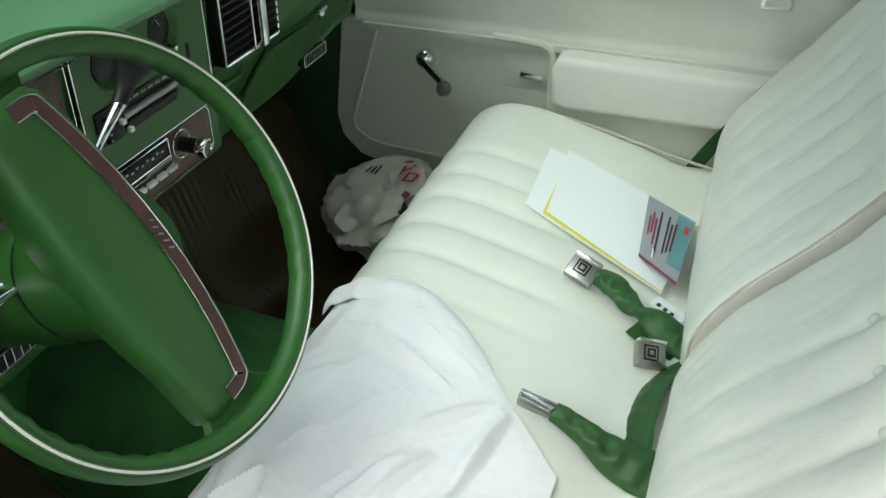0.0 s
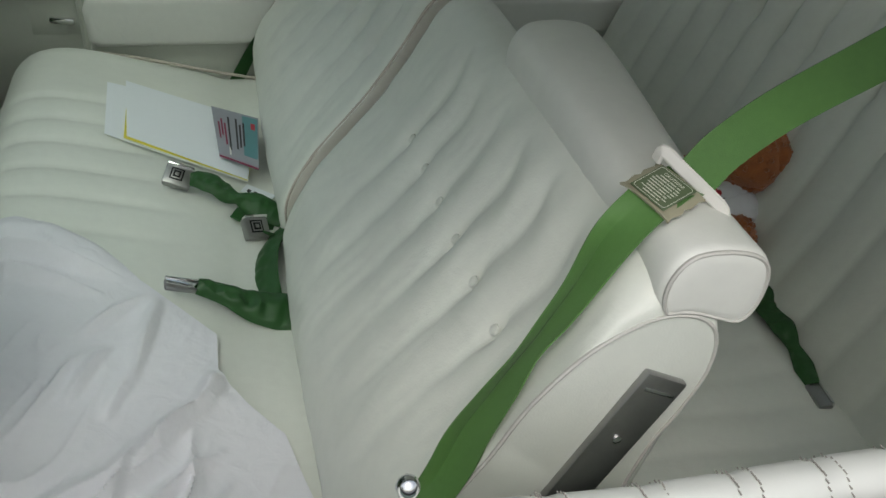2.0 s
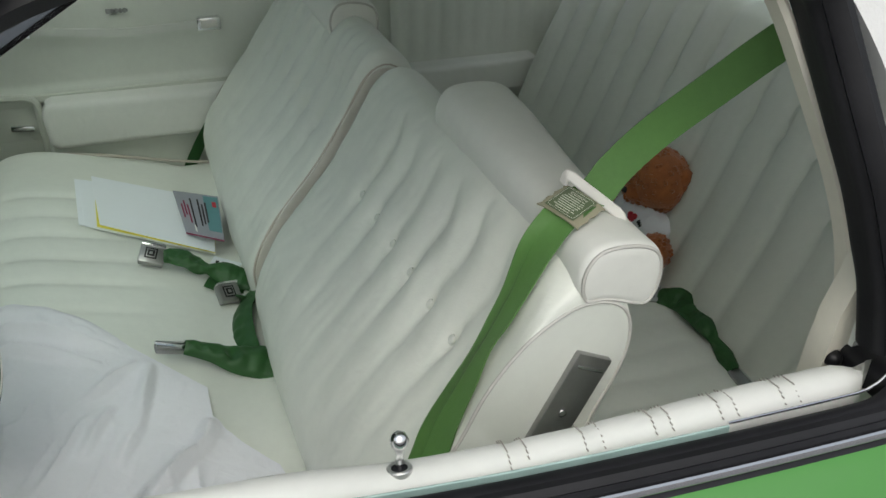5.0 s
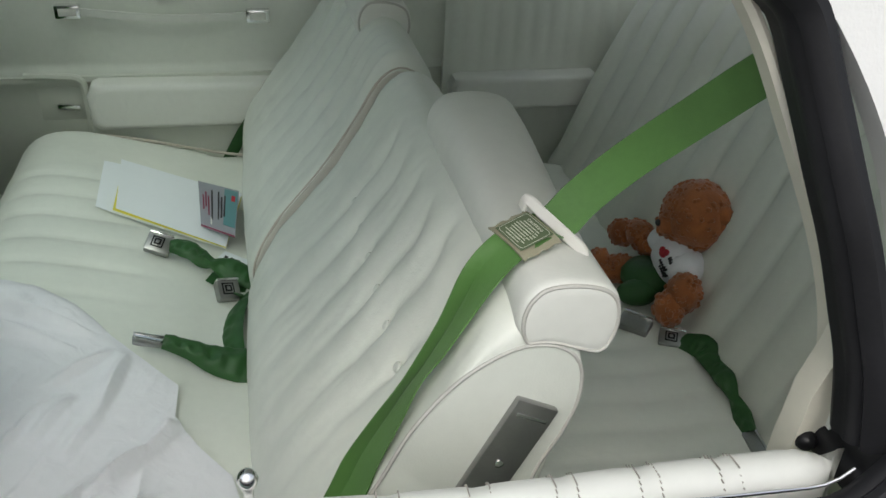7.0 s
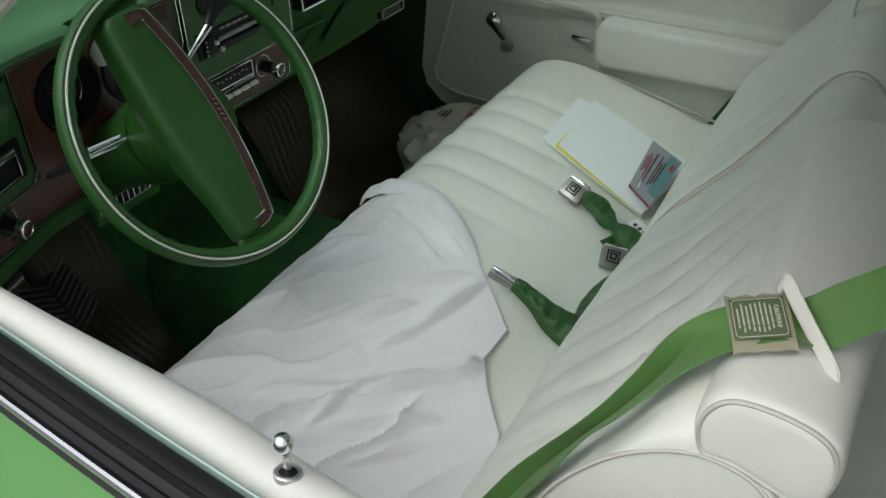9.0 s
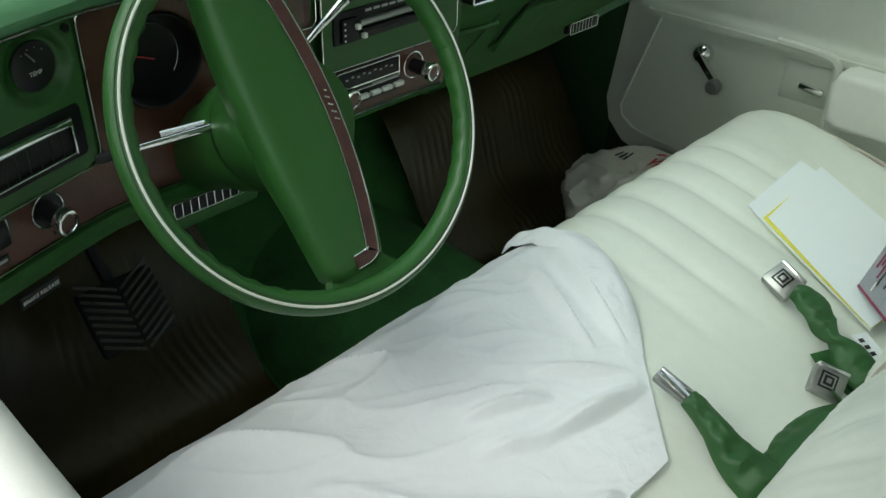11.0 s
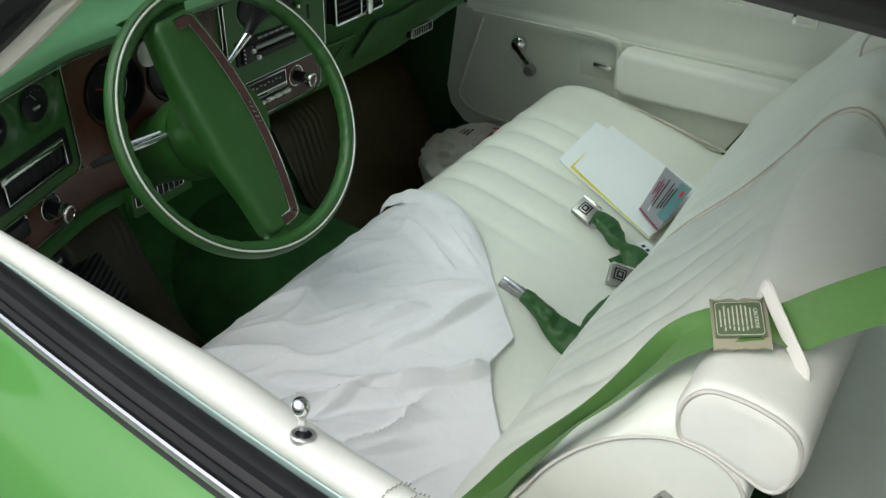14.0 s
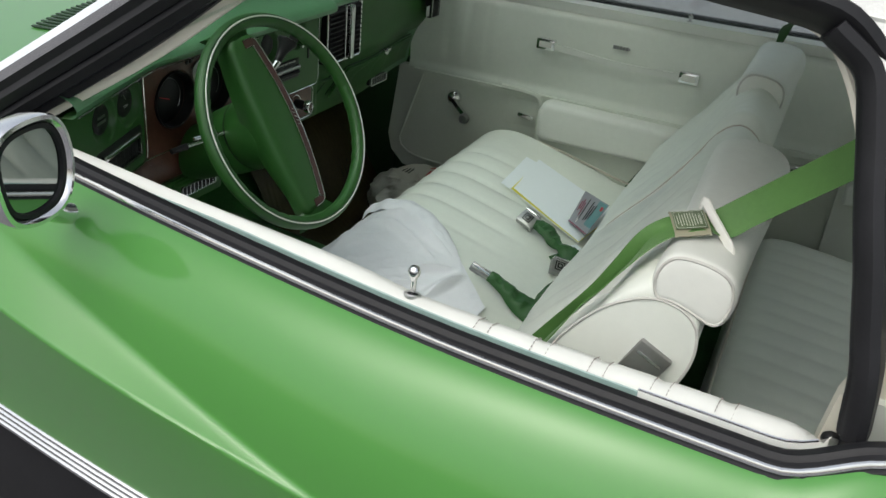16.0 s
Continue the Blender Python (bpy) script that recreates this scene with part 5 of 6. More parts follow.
rback_prof = [(0.865, 0.43), (0.885, 0.52), (0.945, 0.68), (1.005, 0.81), (1.052, 0.895), (1.085, 0.945), (1.13, 0.955), (1.18, 0.90), (1.05, 0.40)]


def rback_shift(x, y, z, n):
    if n.x > 0.1:
        return 0
    k = [0.27 + 0.083 * i for i in range(14)]
    w = 0.010 * math.sin(z * 12)
    tuft = sum(math.exp(-(((y + w - p) / 0.011) ** 2 + ((z - 0.815) / 0.013) ** 2)) for p in k)
    deep = smoothstep(0.46, 0.54, z) * (0.7 + 0.8 * smoothstep(0.62, 0.80, z) * smoothstep(0.93, 0.86, z))
    return 0.003 * math.cos((y + w - 0.27) / 0.083 * 2 * math.pi + math.pi) - 0.005 * sum(math.exp(-((y + w - p) / 0.008) ** 2) for p in k) * deep - 0.010 * tuft



part("back_cushion", pillow(rback_prof, 0.10, 1.44, 0.05, 300, 70, rback_shift), VINYL, rear)
part("parcel_shelf", rbox((1.40, 0.79, 0.87), (0.45, 1.45, 0.02), 0.005), CARPET, rear)

# ---- belts ----
shoulder = thing("shoulder_belt", "green shoulder belt through a white guide over the head restraint", "seat belt")
LOW = [((0.165, 0.160, 0.640), (0.205, 0.142, 0.660)), ((0.210, 0.172, 0.722), (0.245, 0.148, 0.735)), ((0.232, 0.184, 0.760), (0.262, 0.155, 0.775)), ((0.258, 0.187, 0.800), (0.283, 0.163, 0.815)), ((0.284, 0.189, 0.838), (0.301, 0.172, 0.848)), ((0.304, 0.196, 0.868), (0.322, 0.173, 0.878)), ((0.322, 0.200, 0.902), (0.346, 0.177, 0.914)), ((0.345, 0.213, 0.946), (0.368, 0.182, 0.944)), ((0.373, 0.224, 0.969), (0.390, 0.189, 0.963)), ((0.406, 0.241, 0.977), (0.421, 0.203, 0.974))]
HIGH = [(0.434, 0.228, 0.976), (0.458, 0.236, 0.996), (0.495, 0.230, 1.034), (0.540, 0.205, 1.086), (0.580, 0.178, 1.135), (0.635, 0.140, 1.195)]
across_high = V(0.665, -0.443, -0.60).normalized() * 0.019
edge_a = curve([a for a, b in LOW] + [V(*q) - across_high for q in HIGH], 120)
edge_b = curve([b for a, b in LOW] + [V(*q) + across_high for q in HIGH], 120)


def webbing(u, v):
    i = min(round(u * 119), 119)
    fold = smoothstep(0.06, 0.16, u) * smoothstep(0.52, 0.42, u) * max(0.0, 1 - abs(v - 0.34) / (0.34 if v < 0.34 else 0.66))
    return edge_a[i].lerp(edge_b[i], v) + V(0.0060, 0.0140, -0.0122) * fold


part("webbing", sheet(webbing, 119, 12, 0.0014), WEB, shoulder, "green woven webbing")
gq = V(0.399, 0.215, 0.9745)
gs = V(0.38, -0.90, -0.13).normalized()
gt = V(0.87, 0.42, 0.20)
gt = (gt - gs * gt.dot(gs)).normalized()
gn = gs.cross(gt).normalized()
if gn.z < 0:
    gn = -gn
gm = Matrix((gs, gt, gn)).transposed().to_4x4()


def belt_at(a, b, n):
    return gq + gs * a + gt * b + gn * n


g0, g1 = V(0.4085, 0.2405, 0.9925), V(0.4525, 0.2065, 0.9560)
gu = V(-0.35, -0.25, 0.90)
guide = part("guide", bar(curve([g0 + V(-0.004, 0.004, -0.008), g0 + V(-0.001, 0.001, 0.002), g0.lerp(g1, 0.3) + gu * 0.0035, g0.lerp(g1, 0.7) + gu * 0.0045, g1 + gu * 0.004, g1 + V(0.001, -0.003, -0.006)], 34), [(-0.0052, -0.0014), (0.0052, -0.0014), (0.0056, 0.0004), (0.0040, 0.0020), (-0.0040, 0.0020), (-0.0056, 0.0004)], up=gu), WHITE_PLASTIC, shoulder, "white plastic belt guide")
carrier = part("carrier", sheet(lambda u, v: belt_at((-0.0275 + 0.055 * u) * (1 - 0.10 * math.sin(v * 9.4) ** 2), -0.020 + 0.041 * v, 0.0012 - 0.003 * abs(2 * u - 1) ** 3), 16, 8, 0.002), TAN, shoulder, "clear tan plastic carrier")
tag = part("belt_label", rbox(belt_at(0, 0, 0.0028), (0.0375, 0.0365, 0.0008), 0.0003, gm), OLIVE, shoulder, "olive label with white border and print")
b0 = [belt_at(a, b, 0.0034) for a, b in rounded(-0.0172, -0.0166, 0.0172, 0.0166, 0.003)]
part("label_border", tube(b0 + [b0[0]], 0.00028, 4, cap=False), LABEL_INK, tag)
lettering("CAUTION!", 0.0044, Matrix.Translation(belt_at(0.0, 0.0120, 0.0034)) @ gm, LABEL_INK, tag)
for k in range(8):
    long = (0.022, 0.026, 0.028, 0.027, 0.026, 0.022, 0.027, 0.018)[k]
    for h, share in ((0, 0.44), (1, 0.30), (2, 0.16)):
        part("print_bar", rbox(belt_at(long * (-0.28, 0.12, 0.40)[h], 0.0082 - 0.0031 * k, 0.0033), (long * share, 0.0010, 0.0003), 0, gm), LABEL_INK, tag)


def strap(points, widths, wants, mat, parent, name="webbing", label="", n=40, thick=0.002, bulge=0.0):
    path = curve(points, n)
    out = []
    for i, q in enumerate(path):
        t = (path[min(i + 1, n - 1)] - path[max(i - 1, 0)]).normalized()
        x = i / (n - 1) * (len(wants) - 1)
        j = min(int(x), len(wants) - 2)
        w = V(*wants[j]).lerp(V(*wants[j + 1]), x - j)
        wd = widths[j] + (widths[j + 1] - widths[j]) * (x - j)
        out.append((w - t * w.dot(t)).normalized() * wd)

    def at(u, v):
        x = u * (n - 1)
        i = min(int(x), n - 2)
        across = out[i].lerp(out[i + 1], x - i)
        up = across.cross(path[i + 1] - path[i]).normalized()
        round_off = bulge * math.sqrt(max(0.0, 1 - (2 * v - 1) ** 2)) * (1 + 0.5 * noise.noise(V(x * 0.35, v * 3, 1.7)))
        return path[i].lerp(path[i + 1], x - i) + across * (v - 0.5) + up * (round_off if up.z > 0 else -round_off)
    return part(name, sheet(at, n - 1, 16 if bulge else 8, thick), mat, parent, label)


def buckle(c, along, up, size, parent, deep=True):
    """A chrome buckle with a black square inlay."""
    along, up = V(*along).normalized(), V(*up)
    up = (up - along * up.dot(along)).normalized()
    sd = up.cross(along)
    m = Matrix((along, sd, up)).transposed().to_4x4()
    o = V(*c)
    b = part("buckle", rbox(o, size, 0.0035, m), STEEL, parent, "brushed metal buckle")
    top = size[2] / 2
    part("buckle_lip", rbox(o + m.to_3x3() @ V(0, size[1] * 0.46, top * 0.6), (size[0] * 0.98, 0.005, size[2] * 0.8), 0.002, m), CHROME, b)
    if deep:
        for s, mat, h in ((0.021, BLACK, 0.0008), (0.016, STEEL, 0.0014), (0.012, BLACK, 0.0020), (0.006, STEEL, 0.0026)):
            part("inlay", rbox(o + m.to_3x3() @ V(-0.002, 0, top + h / 2), (s, s, h), 0.0003, m), mat, b)
    return b


lap_1 = thing("lap_belt", "green lap belt with metal tongue lying beside the white cloth", "seat belt", "front lap belts")
buckle((-0.004, 0.659, 0.570), (0.05, 0.005, -0.018), (0.1, -0.1, 1), (0.050, 0.019, 0.009), lap_1, False)
part("tongue_face", rbox((-0.004, 0.659, 0.575), (0.044, 0.010, 0.002), 0.0008, Matrix.Rotation(radians(20), 4, "Y")), CHROME, lap_1)
strap([(0.014, 0.660, 0.565), (0.035, 0.657, 0.558), (0.055, 0.652, 0.551), (0.085, 0.646, 0.535), (0.125, 0.645, 0.520), (0.175, 0.645, 0.507)], [0.024, 0.032, 0.052, 0.066, 0.080], [(0, 1, 0.3), (0.1, 1, 0.5), (0.1, 1, 0.4), (0.0, 1, 0.3), (-0.1, 1, 0.2)], WEB_DARK, lap_1, "sleeve", "green plastic sleeve", 40, 0.004, 0.016)
strap([(0.112, 0.680, 0.512), (0.112, 0.735, 0.519), (0.122, 0.790, 0.524), (0.150, 0.845, 0.518)], [0.040, 0.044, 0.042, 0.040], [(0.8, -0.3, 0.5), (0.7, -0.5, 0.6), (0.7, -0.4, 0.7), (0.6, -0.5, 0.5)], WEB_DARK, lap_1, "webbing", "", 40, 0.003, 0.006)
lap_2 = thing("lap_belt", "green lap belt with square metal buckle beside the papers", "seat belt", "front lap belts")
buckle((-0.011, 0.950, 0.5665), (1, -0.22, -0.30), (-0.25, -0.45, 1), (0.044, 0.038, 0.016), lap_2)
strap([(0.009, 0.946, 0.562), (0.027, 0.942, 0.561), (0.045, 0.934, 0.555), (0.063, 0.922, 0.545), (0.080, 0.914, 0.541), (0.105, 0.905, 0.533), (0.150, 0.890, 0.513)], [0.026, 0.046, 0.042, 0.018, 0.046, 0.050, 0.050], [(-0.1, 1, 0.3), (0, 1, 0.2), (0.2, 1, 0.1), (0.3, 0.6, 0.8), (0.2, 0.9, 0.5), (0.2, 1, 0.3), (0.3, 1, 0.1)], WEB_DARK, lap_2, "sleeve", "green plastic sleeve", 50, 0.006, 0.012)
strap([(0.072, 0.898, 0.527), (0.095, 0.888, 0.520), (0.140, 0.880, 0.508)], [0.030, 0.034, 0.034], [(0.3, 1, 0), (0.3, 1, 0), (0.3, 1, 0)], WEB_DARK, lap_2)
lap_3 = thing("lap_belt", "square metal buckle of a green lap belt in the seat crease", "seat belt", "front lap belts")
buckle((0.103, 0.844, 0.5285), (0.85, 0.35, -0.25), (-0.15, -0.75, 1), (0.040, 0.036, 0.018), lap_3)
strap([(0.114, 0.838, 0.518), (0.135, 0.830, 0.514), (0.165, 0.82, 0.507)], [0.03, 0.03, 0.03], [(0.8, -0.5, 0.2)] * 3, WEB_DARK, lap_3)
pbelt = thing("shoulder_belt", "dark green shoulder belt beside the passenger seat back", "seat belt")
strap([(0.088, 1.480, 0.455), (0.137, 1.480, 0.548), (0.200, 1.478, 0.650), (0.272, 1.476, 0.755), (0.338, 1.470, 0.850), (0.380, 1.45, 0.940), (0.40, 1.40, 1.003), (0.47, 1.44, 1.01), (0.60, 1.50, 1.05)], [0.030, 0.026, 0.014, 0.009, 0.008, 0.010, 0.030, 0.034, 0.034], [(1, 0.25, -0.5)] * 6 + [(0.6, 0.8, 0)] * 3, WEB_DARK, pbelt, "webbing", "", 60)
rbelt_1 = thing("rear_lap_belt", "green rear lap belt with metal buckle before the bear", "seat belt", "rear lap belts")
buckle((0.785, 0.695, 0.495), (0.5, -0.5, 0.0), (-0.2, -0.2, 1), (0.055, 0.034, 0.016), rbelt_1, False)
buckle((0.835, 0.650, 0.490), (0.8, -0.4, 0.0), (-0.2, -0.2, 1), (0.045, 0.036, 0.014), rbelt_1)
strap([(0.850, 0.640, 0.492), (0.870, 0.605, 0.500), (0.868, 0.570, 0.500), (0.868, 0.54, 0.500)], [0.036, 0.046, 0.040, 0.04], [(0.8, 0.4, 0.4), (0.5, 0.5, 0.8), (0.9, 0.2, 0.2), (0.9, 0.2, 0)], WEB_DARK, rbelt_1, "webbing", "", 40, 0.003, 0.008)
rbelt_2 = thing("rear_lap_belt", "green rear lap belt folded in the seat crease", "seat belt", "rear lap belts")
strap([(0.866, 0.555, 0.500), (0.862, 0.515, 0.506), (0.862, 0.480, 0.495), (0.856, 0.440, 0.490), (0.852, 0.415, 0.488)], [0.030, 0.034, 0.020, 0.030, 0.022], [(0.9, 0.2, 0.3), (0.8, 0.3, 0.6), (0.3, -0.1, 0.9), (0.8, 0.1, 0.5), (0.9, 0.1, 0.2)], WEB_DARK, rbelt_2, "webbing", "", 40, 0.003, 0.008)
buckle((0.848, 0.395, 0.488), (-0.1, -1, 0), (-0.2, -0.2, 1), (0.045, 0.022, 0.010), rbelt_2, False)

# ---- things on the seat ----
towel = thing("cloth", "crumpled white cloth spread over the driver's seat cushion", "cloth")
T_FRONT = [(-0.345, 0.10), (-0.344, 0.25), (-0.343, 0.40), (-0.342, 0.55), (-0.332, 0.68), (-0.288, 0.758)]
T_REAR = [(0.135, 0.10), (0.135, 0.20), (0.132, 0.32), (0.110, 0.418), (0.070, 0.465), (0.036, 0.515), (0.037, 0.588), (-0.010, 0.636), (-0.045, 0.670), (-0.117, 0.742), (-0.200, 0.782), (-0.262, 0.775)]
tf = resample([V(x, y, 0) for x, y in T_FRONT], 231)
tr = resample([V(x, y, 0) for x, y in T_REAR], 231)
RIDGES = [((0.070, 0.560), (0.020, 0.455), 0.016, 0.016), ((0.020, 0.455), (-0.050, 0.360), 0.014, 0.014), ((-0.050, 0.360), (-0.155, 0.275), 0.007, 0.013), ((0.140, 0.350), (0.120, 0.235), 0.012, 0.012), ((-0.092, 0.535), (-0.125, 0.450), 0.008, 0.010), ((-0.034, 0.635), (-0.058, 0.500), 0.010, 0.013), ((-0.058, 0.500), (-0.085, 0.430), 0.007, 0.011), ((0.030, 0.375), (-0.055, 0.280), 0.008, 0.011), ((-0.055, 0.380), (-0.080, 0.265), 0.007, 0.010), ((-0.250, 0.735), (-0.100, 0.690), 0.014, 0.010), ((-0.250, 0.690), (-0.120, 0.650), 0.010, 0.009), ((-0.060, 0.640), (-0.120, 0.560), 0.008, 0.010), ((0.040, 0.330), (-0.020, 0.240), 0.006, 0.010), ((-0.290, 0.54), (-0.240, 0.61), 0.006, 0.016), ((-0.265, 0.39), (-0.30, 0.49), 0.006, 0.016), ((-0.02, 0.30), (-0.12, 0.20), 0.006, 0.010)]


def cloth_at(u, v):
    a, b = tf[round(u * 230)], tr[round(u * 230)]
    x, y = a.x + (b.x - a.x) * v, a.y + (b.y - a.y) * v
    z = seat_z(x) + 0.007
    inner = smoothstep(0, 0.05, v) * smoothstep(1, 0.93, v) * smoothstep(1, 0.96, u)
    al, ac = 0.43 * x + 0.90 * y, 0.90 * x - 0.43 * y
    warp = 0.05 * noise.noise(V(al * 6, ac * 6, 2))
    fold = (1 - abs(noise.noise(V((ac + warp) * 17, al * 4.0, 0.5))) * 2.0)
    fine = (1 - abs(noise.noise(V((ac + warp) * 30, al * 9, 4.5))) * 2.0)
    amount = smoothstep(-0.25, 0.45, noise.noise(V(x * 5, y * 5, 9)))
    h = 0.014 * max(0, fold) ** 4 * (0.3 + amount) + 0.0034 * max(0, fine) ** 3 * (0.3 + amount) + 0.004 * (0.5 + noise.noise(V(x * 4, y * 3, 7)))
    for (x0, y0), (x1, y1), amp, wd in RIDGES:
        d = V(x1 - x0, y1 - y0, 0)
        t = min(max(0.12 + 0.76 * ((x - x0) * d.x + (y - y0) * d.y) / d.length_squared, 0), 1)
        w = (t - 0.12) / 0.76
        px, py = x0 + d.x * w - x, y0 + d.y * w - y
        side = (px * d.y - py * d.x) / d.length
        dist = math.hypot(px, py)
        sharp = wd * (0.36 if side > 0 else 1.1)
        h += 2.0 * amp * math.exp(-(dist / sharp) ** 2) * math.sin(math.pi * t) ** 1.1
    return (x, y, z + max(0.0, h) * (0.25 + 0.75 * inner) * (0.15 + 0.85 * smoothstep(-0.315, -0.235, x)))


part("cloth_sheet", sheet(cloth_at, 230, 180, -0.003), TOWEL, towel)
hem_line = curve([(-0.300, 0.752, 0), (-0.258, 0.778, 0), (-0.208, 0.788, 0), (-0.160, 0.770, 0), (-0.115, 0.738, 0), (-0.062, 0.682, 0)], 61)


def folded_hem(u, v):
    """The turned-up far edge of the cloth."""
    q = hem_line[round(u * 60)]
    wide = 0.052 * math.sin(math.pi * min(1, 0.12 + 0.9 * u)) ** 0.5 * (1 + 0.25 * noise.noise(V(u * 7, 0.3, 2)))
    y = q.y + 0.006 - wide * (1 - v)
    x = q.x - 0.4 * wide * (1 - v)
    h = 0.020 * (1 - 0.55 * u) * smoothstep(1.0, 0.7, u) * max(0.0, math.sin(math.pi * (0.06 + 0.94 * v))) ** 0.6 * (1 + 0.5 * noise.noise(V(u * 9, v * 2, 5)))
    return (x, y, seat_z(x) + 0.009 + h - 0.004 * smoothstep(0.85, 1.0, u))


part("folded_hem", sheet(folded_hem, 60, 24, -0.002), TOWEL, towel)


def flat_sheet(name, corners, lift, mat, parent=None, label="", thick=0.0008, curl=0.0):
    """A sheet lying on the seat, given by four corners in plan."""
    c = [V(x, y, 0) for x, y in corners]

    def at(u, v):
        q = c[0].lerp(c[1], u).lerp(c[3].lerp(c[2], u), v)
        return (q.x, q.y, seat_z(q.x) + lift + curl * (u * u + v * v))
    return part(name, sheet(at, 14, 10, thick), mat, parent, label)


papers = thing("paper_stack", "stack of white and yellow sheets on the passenger seat", "paper")
flat_sheet("sheet", [(-0.129, 1.076), (0.10, 1.000), (0.12, 1.235), (-0.136, 1.272)], 0.0065, PAPER, papers)
flat_sheet("sheet", [(-0.118, 1.066), (0.10, 0.992), (0.125, 1.222), (-0.128, 1.262)], 0.0090, PAPER, papers)
flat_sheet("sheet", [(-0.098, 1.064), (0.10, 0.992), (0.13, 1.205), (-0.099, 1.235)], 0.0115, YELLOW, papers)
flat_sheet("sheet", [(-0.093, 1.068), (0.10, 0.991), (0.13, 1.215), (-0.1035, 1.276)], 0.0140, PAPER, papers)
leaflet = thing("leaflet", "grey and teal printed leaflet leaning on the seat back", "leaflet")


def leaf(u, v):
    a, b, c, d = V(0.047, 1.205, 0.562), V(0.056, 1.045, 0.546), V(0.118, 0.968, 0.560), V(0.128, 1.118, 0.578)
    return a.lerp(b, u).lerp(d.lerp(c, u), v)


def leaf_patch(name, u0, u1, v0, v1, mat, n, parent):
    def at(u, v):
        q = leaf(u0 + (u1 - u0) * u, v0 + (v1 - v0) * v)
        return q + V(-0.25, -0.15, 0.9).normalized() * n
    return part(name, sheet(at, 3, 3, 0.0003), mat, parent, smooth=False)


page = leaf_patch("page", 0, 1, 0, 1, GREY_PRINT, 0.0, leaflet)
leaf_patch("panel", 0.04, 0.82, 0.66, 0.98, TEAL, 0.0008, page)
leaf_patch("edge", 0.965, 1.0, 0, 1, MAROON, 0.0008, page)
for v, u0, u1, mat in ((0.10, 0.30, 0.62, MAROON), (0.17, 0.22, 0.55, MAROON), (0.24, 0.30, 0.72, MAROON), (0.33, 0.15, 0.80, INK), (0.50, 0.15, 0.75, INK), (0.58, 0.25, 0.70, INK), (0.66, 0.20, 0.65, INK), (0.30, 0.76, 0.90, WHITE_PLASTIC)):
    leaf_patch("print_bar", u0, u1, v, v + 0.04, mat, 0.0014, page)
leaf_patch("picture", 0.16, 0.28, 0.84, 0.93, RED, 0.0014, page)
card = thing("card", "small white card with black print in the seat crease", "card")
cp = flat_sheet("card_sheet", [(0.086, 0.962), (0.130, 0.940), (0.145, 0.962), (0.098, 0.988)], 0.0065, PAPER, card)
for k in range(3):
    flat_sheet("print_bar", [(0.096 + 0.010 * k, 0.963 - 0.005 * k), (0.101 + 0.010 * k, 0.960 - 0.005 * k), (0.104 + 0.010 * k, 0.967 - 0.005 * k), (0.099 + 0.010 * k, 0.970 - 0.005 * k)], 0.0080, INK, cp)

# ---- plastic bag on the passenger floor ----
bag = thing("plastic_bag", "crumpled white plastic shopping bag with red print on the floor", "bag")


def bag_at(u, v):
    a, b = 2 * math.pi * u, math.pi * (0.01 + 0.98 * v)
    d = V(math.sin(b) * math.cos(a), math.sin(b) * math.sin(a), -math.cos(b))
    p = d * 1.7
    ridge = 1 - abs(noise.noise(p * 1.5 + V(3, 1, 0))) * 2
    fine = 1 - abs(noise.noise(p * 3.6 + V(0, 4, 2))) * 2
    r = 1 + 0.16 * noise.noise(p) + 0.10 * ridge * abs(ridge) + 0.022 * fine
    open_top = smoothstep(0.78, 1.0, v)
    return (-0.505 + 0.112 * d.x * r, 1.392 + 0.145 * d.y * r, 0.328 + 0.084 * d.z * r - 0.040 * open_top)


part("bag_skin", sheet(bag_at, 150, 110), BAG, bag)
part("bag_handle", sheet(lambda u, v: (-0.43 + 0.05 * u + 0.01 * math.sin(v * 7), 1.265 + 0.05 * v + 0.02 * math.sin(u * 5), 0.30 - 0.05 * u + 0.01 * math.sin(v * 9)), 16, 12, 0.001), BAG, bag)


bag_pts = [Vector(bag_at(i / 90, j / 70)) for i in range(90) for j in range(71)]


def bag_z(x, y):
    """The height of the bag's skin over a place in plan."""
    return max([q.z for q in bag_pts if abs(q.x - x) < 0.010 and abs(q.y - y) < 0.010] or [0.3])


def bag_print(x, y, sx, sy, mat, slant=0.0):
    def at(u, v):
        a, b = x + sx * (u - 0.5) + slant * sy * (v - 0.5), y + sy * (v - 0.5)
        return (a, b, bag_z(a, b) + 0.004)
    return part("print_shape", sheet(at, 5, 5), mat, bag)


for x, y, sx, sy, mat, sl in ((-0.455, 1.352, 0.006, 0.030, RED, 0.2), (-0.475, 1.352, 0.006, 0.030, RED, 0.2), (-0.465, 1.340, 0.024, 0.006, RED, 0.2), (-0.465, 1.364, 0.024, 0.006, RED, 0.2), (-0.478, 1.395, 0.006, 0.030, RED, 0.2), (-0.500, 1.395, 0.006, 0.026, RED, 0.2), (-0.489, 1.395, 0.026, 0.006, RED, 0.2), (-0.495, 1.425, 0.022, 0.010, RED, 0.4), (-0.560, 1.380, 0.004, 0.030, INK, 0.1), (-0.552, 1.385, 0.004, 0.034, INK, 0.1), (-0.568, 1.375, 0.003, 0.030, INK, 0.1), (-0.443, 1.262, 0.016, 0.022, INK, 0.3), (-0.450, 1.285, 0.012, 0.018, MAROON, 0.3)):
    bag_print(x + 0.02, y + 0.038, sx, sy, mat, sl)


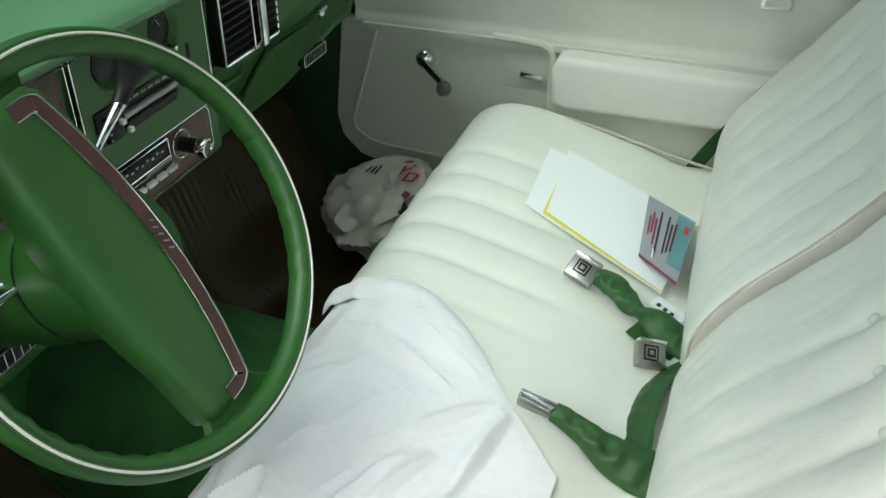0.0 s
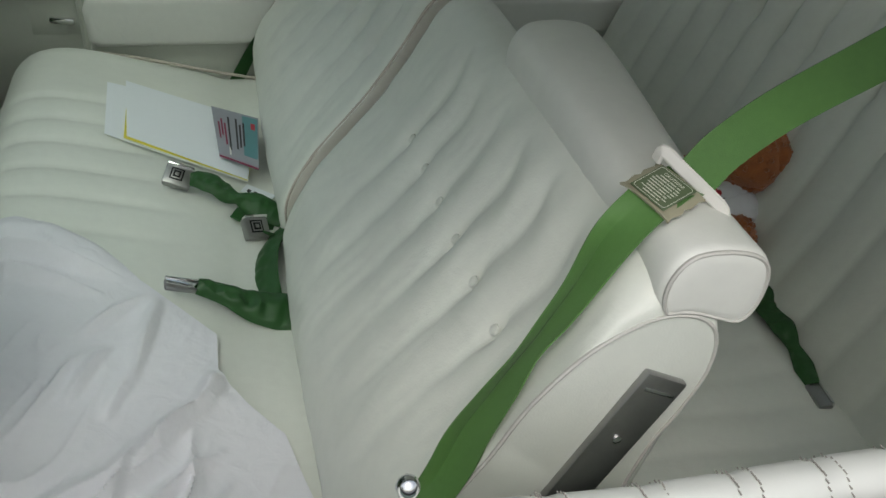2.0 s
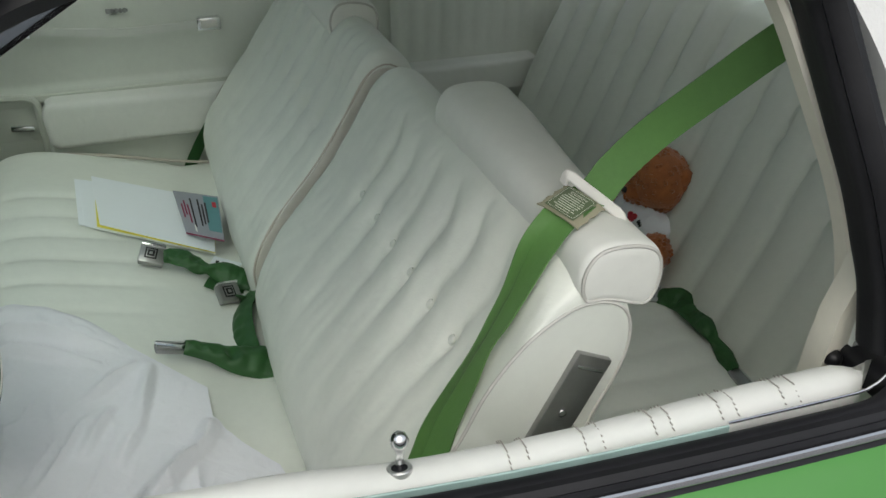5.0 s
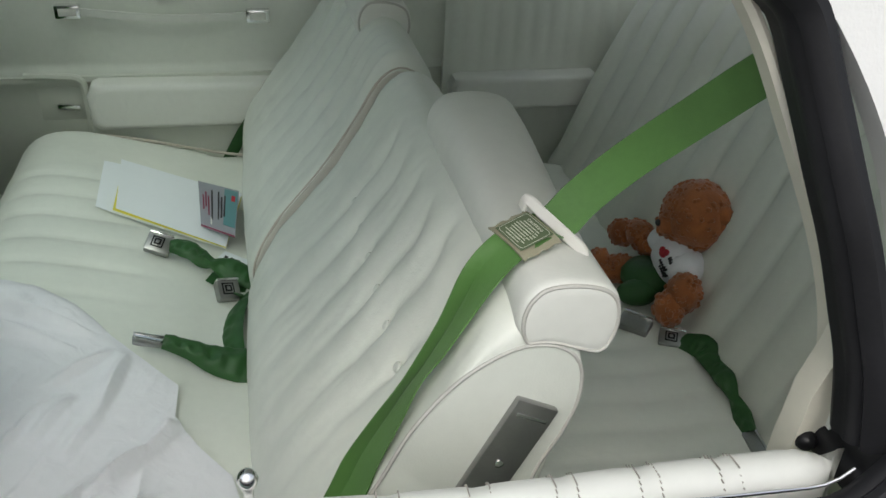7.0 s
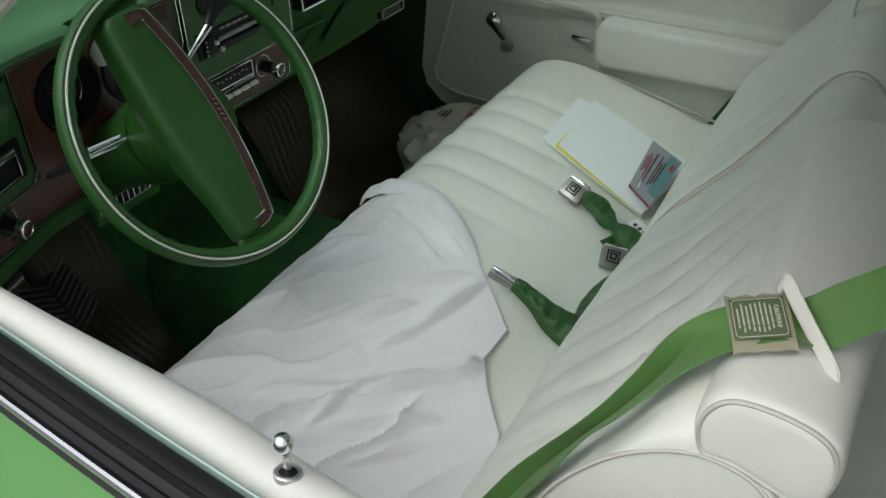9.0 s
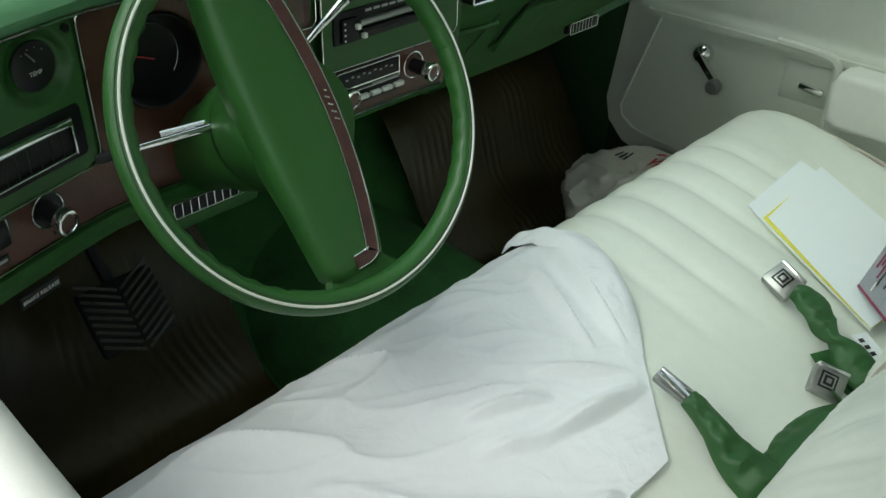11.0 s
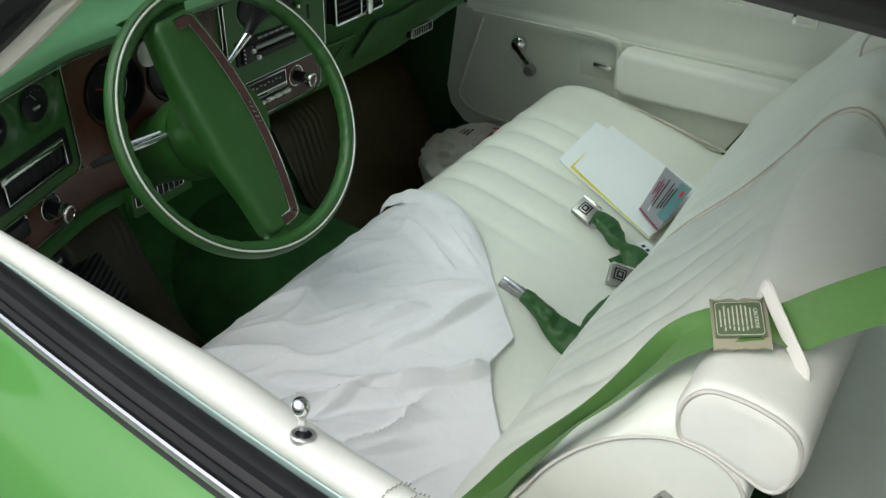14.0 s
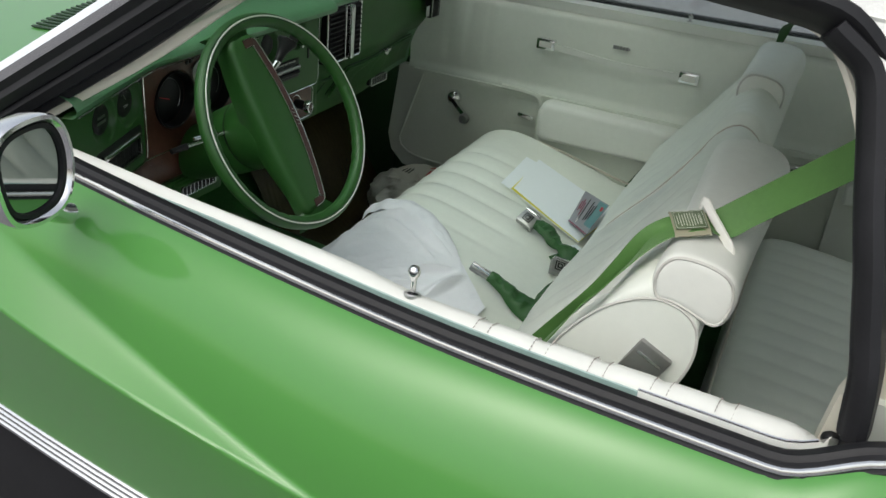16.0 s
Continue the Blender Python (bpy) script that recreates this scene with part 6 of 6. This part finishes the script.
# ---- toy bear on the rear seat: one mesh ----
def toy_bear():
    bm = bmesh.new()

    def blob(c, r, slot, m=None, fuzz=0.10, seg=22):
        own = bmesh.new()
        bmesh.ops.create_uvsphere(own, u_segments=seg, v_segments=seg // 2 + 3, radius=1)
        for v in own.verts:
            p = v.co.copy()
            v.co = p * (1 + fuzz * noise.noise(p * 4 + V(*c) * 9) + fuzz * 0.8 * noise.noise(p * 9))
        own.transform(Matrix.Translation(c) @ (m or Matrix()) @ Matrix.Diagonal((*r, 1)))
        me = bpy.data.meshes.new("tmp")
        own.to_mesh(me)
        own.free()
        n = len(bm.faces)
        bm.from_mesh(me)
        bpy.data.meshes.remove(me)
        bm.faces.ensure_lookup_table()
        for f in bm.faces[n:]:
            f.material_index = slot
            f.smooth = True
    rnd = random.Random(4)
    for c, r, slot, fz in BEAR:
        blob(c, r, slot, None, fz)
        if slot == 0 and r[0] > 0.02:
            curls = 3.4 if r[0] > 0.05 else 2.2
            for k in range(int(curls * 80 * (r[0] * r[1]) / 0.0030) + 24):
                d = V(rnd.gauss(0, 1), rnd.gauss(0, 1), rnd.gauss(0, 1)).normalized()
                q = V(c[0] + d.x * r[0] * 0.96, c[1] + d.y * r[1] * 0.96, c[2] + d.z * r[2] * 0.96)
                k2 = rnd.uniform(0.0028, 0.0058)
                blob(q, (k2, k2 * rnd.uniform(0.7, 1.2), k2), 0, None, 0.3, 8)
    me = bpy.data.meshes.new("toy_bear")
    bm.to_mesh(me)
    bm.free()
    for m in (FUR, TOWEL, WEB_DARK, INK, RED):
        me.materials.append(m)
    return tagged(new("toy_bear", me), "brown plush toy bear in white shirt and green shorts", "toy")


BEAR = [((0.918, 0.790, 0.648), (0.062, 0.069, 0.062), 0, 0.08), ((0.930, 0.838, 0.668), (0.016, 0.018, 0.019), 0, 0.14), ((0.938, 0.742, 0.672), (0.016, 0.019, 0.020), 0, 0.14),
        ((0.872, 0.792, 0.632), (0.026, 0.030, 0.024), 0, 0.12), ((0.848, 0.794, 0.636), (0.006, 0.008, 0.006), 3, 0.0), ((0.866, 0.812, 0.658), (0.005, 0.005, 0.005), 3, 0.0), ((0.868, 0.768, 0.662), (0.005, 0.005, 0.005), 3, 0.0),
        ((0.890, 0.780, 0.566), (0.042, 0.058, 0.052), 1, 0.05), ((0.890, 0.740, 0.574), (0.036, 0.034, 0.030), 1, 0.08), ((0.884, 0.836, 0.572), (0.026, 0.026, 0.024), 1, 0.05),
        ((0.868, 0.880, 0.556), (0.026, 0.052, 0.026), 0, 0.14), ((0.850, 0.930, 0.540), (0.026, 0.030, 0.026), 0, 0.14),
        ((0.868, 0.700, 0.548), (0.030, 0.032, 0.036), 0, 0.14), ((0.845, 0.695, 0.522), (0.028, 0.028, 0.032), 0, 0.14),
        ((0.852, 0.800, 0.522), (0.052, 0.052, 0.030), 2, 0.05), ((0.815, 0.845, 0.512), (0.045, 0.026, 0.026), 0, 0.14), ((0.780, 0.860, 0.512), (0.024, 0.028, 0.034), 0, 0.14),
        ((0.818, 0.765, 0.512), (0.040, 0.026, 0.024), 2, 0.05),
        ((0.8531, 0.7681, 0.5883), (0.006, 0.009, 0.0075), 4, 0.0), ((0.8543, 0.7731, 0.5927), (0.006, 0.006, 0.006), 4, 0.0), ((0.8564, 0.7626, 0.593), (0.006, 0.006, 0.006), 4, 0.0)]
BEAR += [((0.8600 - 0.0004 * k, 0.7500 - 0.0045 * k, 0.5880 - 0.0020 * k), (0.006, 0.0016, 0.0036), 3, 0.0) for k in range(3)]
for y, z in ((0.7660, 0.5755), (0.7625, 0.5655)):  # two short rows of dark print
    BEAR += [((0.8525, y - 0.0046 * k, z - 0.0022 * k), (0.006, 0.0016, 0.0030), 3, 0.0) for k in range(5)]
toy_bear()

# ---- door mirror ----
mirror = thing("door_mirror", "chrome door mirror with dark glass", "mirror")
mm = Matrix.Translation((-0.246, -0.155, 0.998)) @ Matrix.Rotation(radians(6), 4, "Z") @ Matrix.Rotation(radians(-3), 4, "Y") @ Matrix.Scale(0.83, 4)


def oval(x, s):
    pts = [(-0.070, 0.030), (-0.050, 0.062), (0.0, 0.072), (0.048, 0.062), (0.068, 0.020), (0.062, -0.035), (0.035, -0.066), (-0.02, -0.070), (-0.060, -0.045)]
    return [mm @ V(x, q.y, q.z) for q in loop_curve([(0, y * s, z * s) for y, z in pts], 48)]


part("housing", loft([oval(-0.050, 0.45), oval(-0.045, 0.62), oval(-0.030, 0.82), oval(-0.005, 0.97), oval(0.020, 1.0), oval(0.026, 0.975), oval(0.027, 0.90), oval(0.022, 0.84), oval(0.014, 0.80)]), CHROME, mirror, "chrome housing")
part("gasket", loft([oval(0.0150, 0.84), oval(0.0220, 0.82), oval(0.0215, 0.74), oval(0.0150, 0.72)]), RUBBER, mirror)
part("mirror_glass", loft([oval(0.0150, 0.75), oval(0.0170, 0.75)]), MIRROR, mirror, "mirror glass")
part("stem", tube(curve([(-0.262, -0.125, 0.945), (-0.262, -0.105, 0.925), (-0.260, -0.085, 0.915)], 10), 0.013, 12), CHROME, mirror)
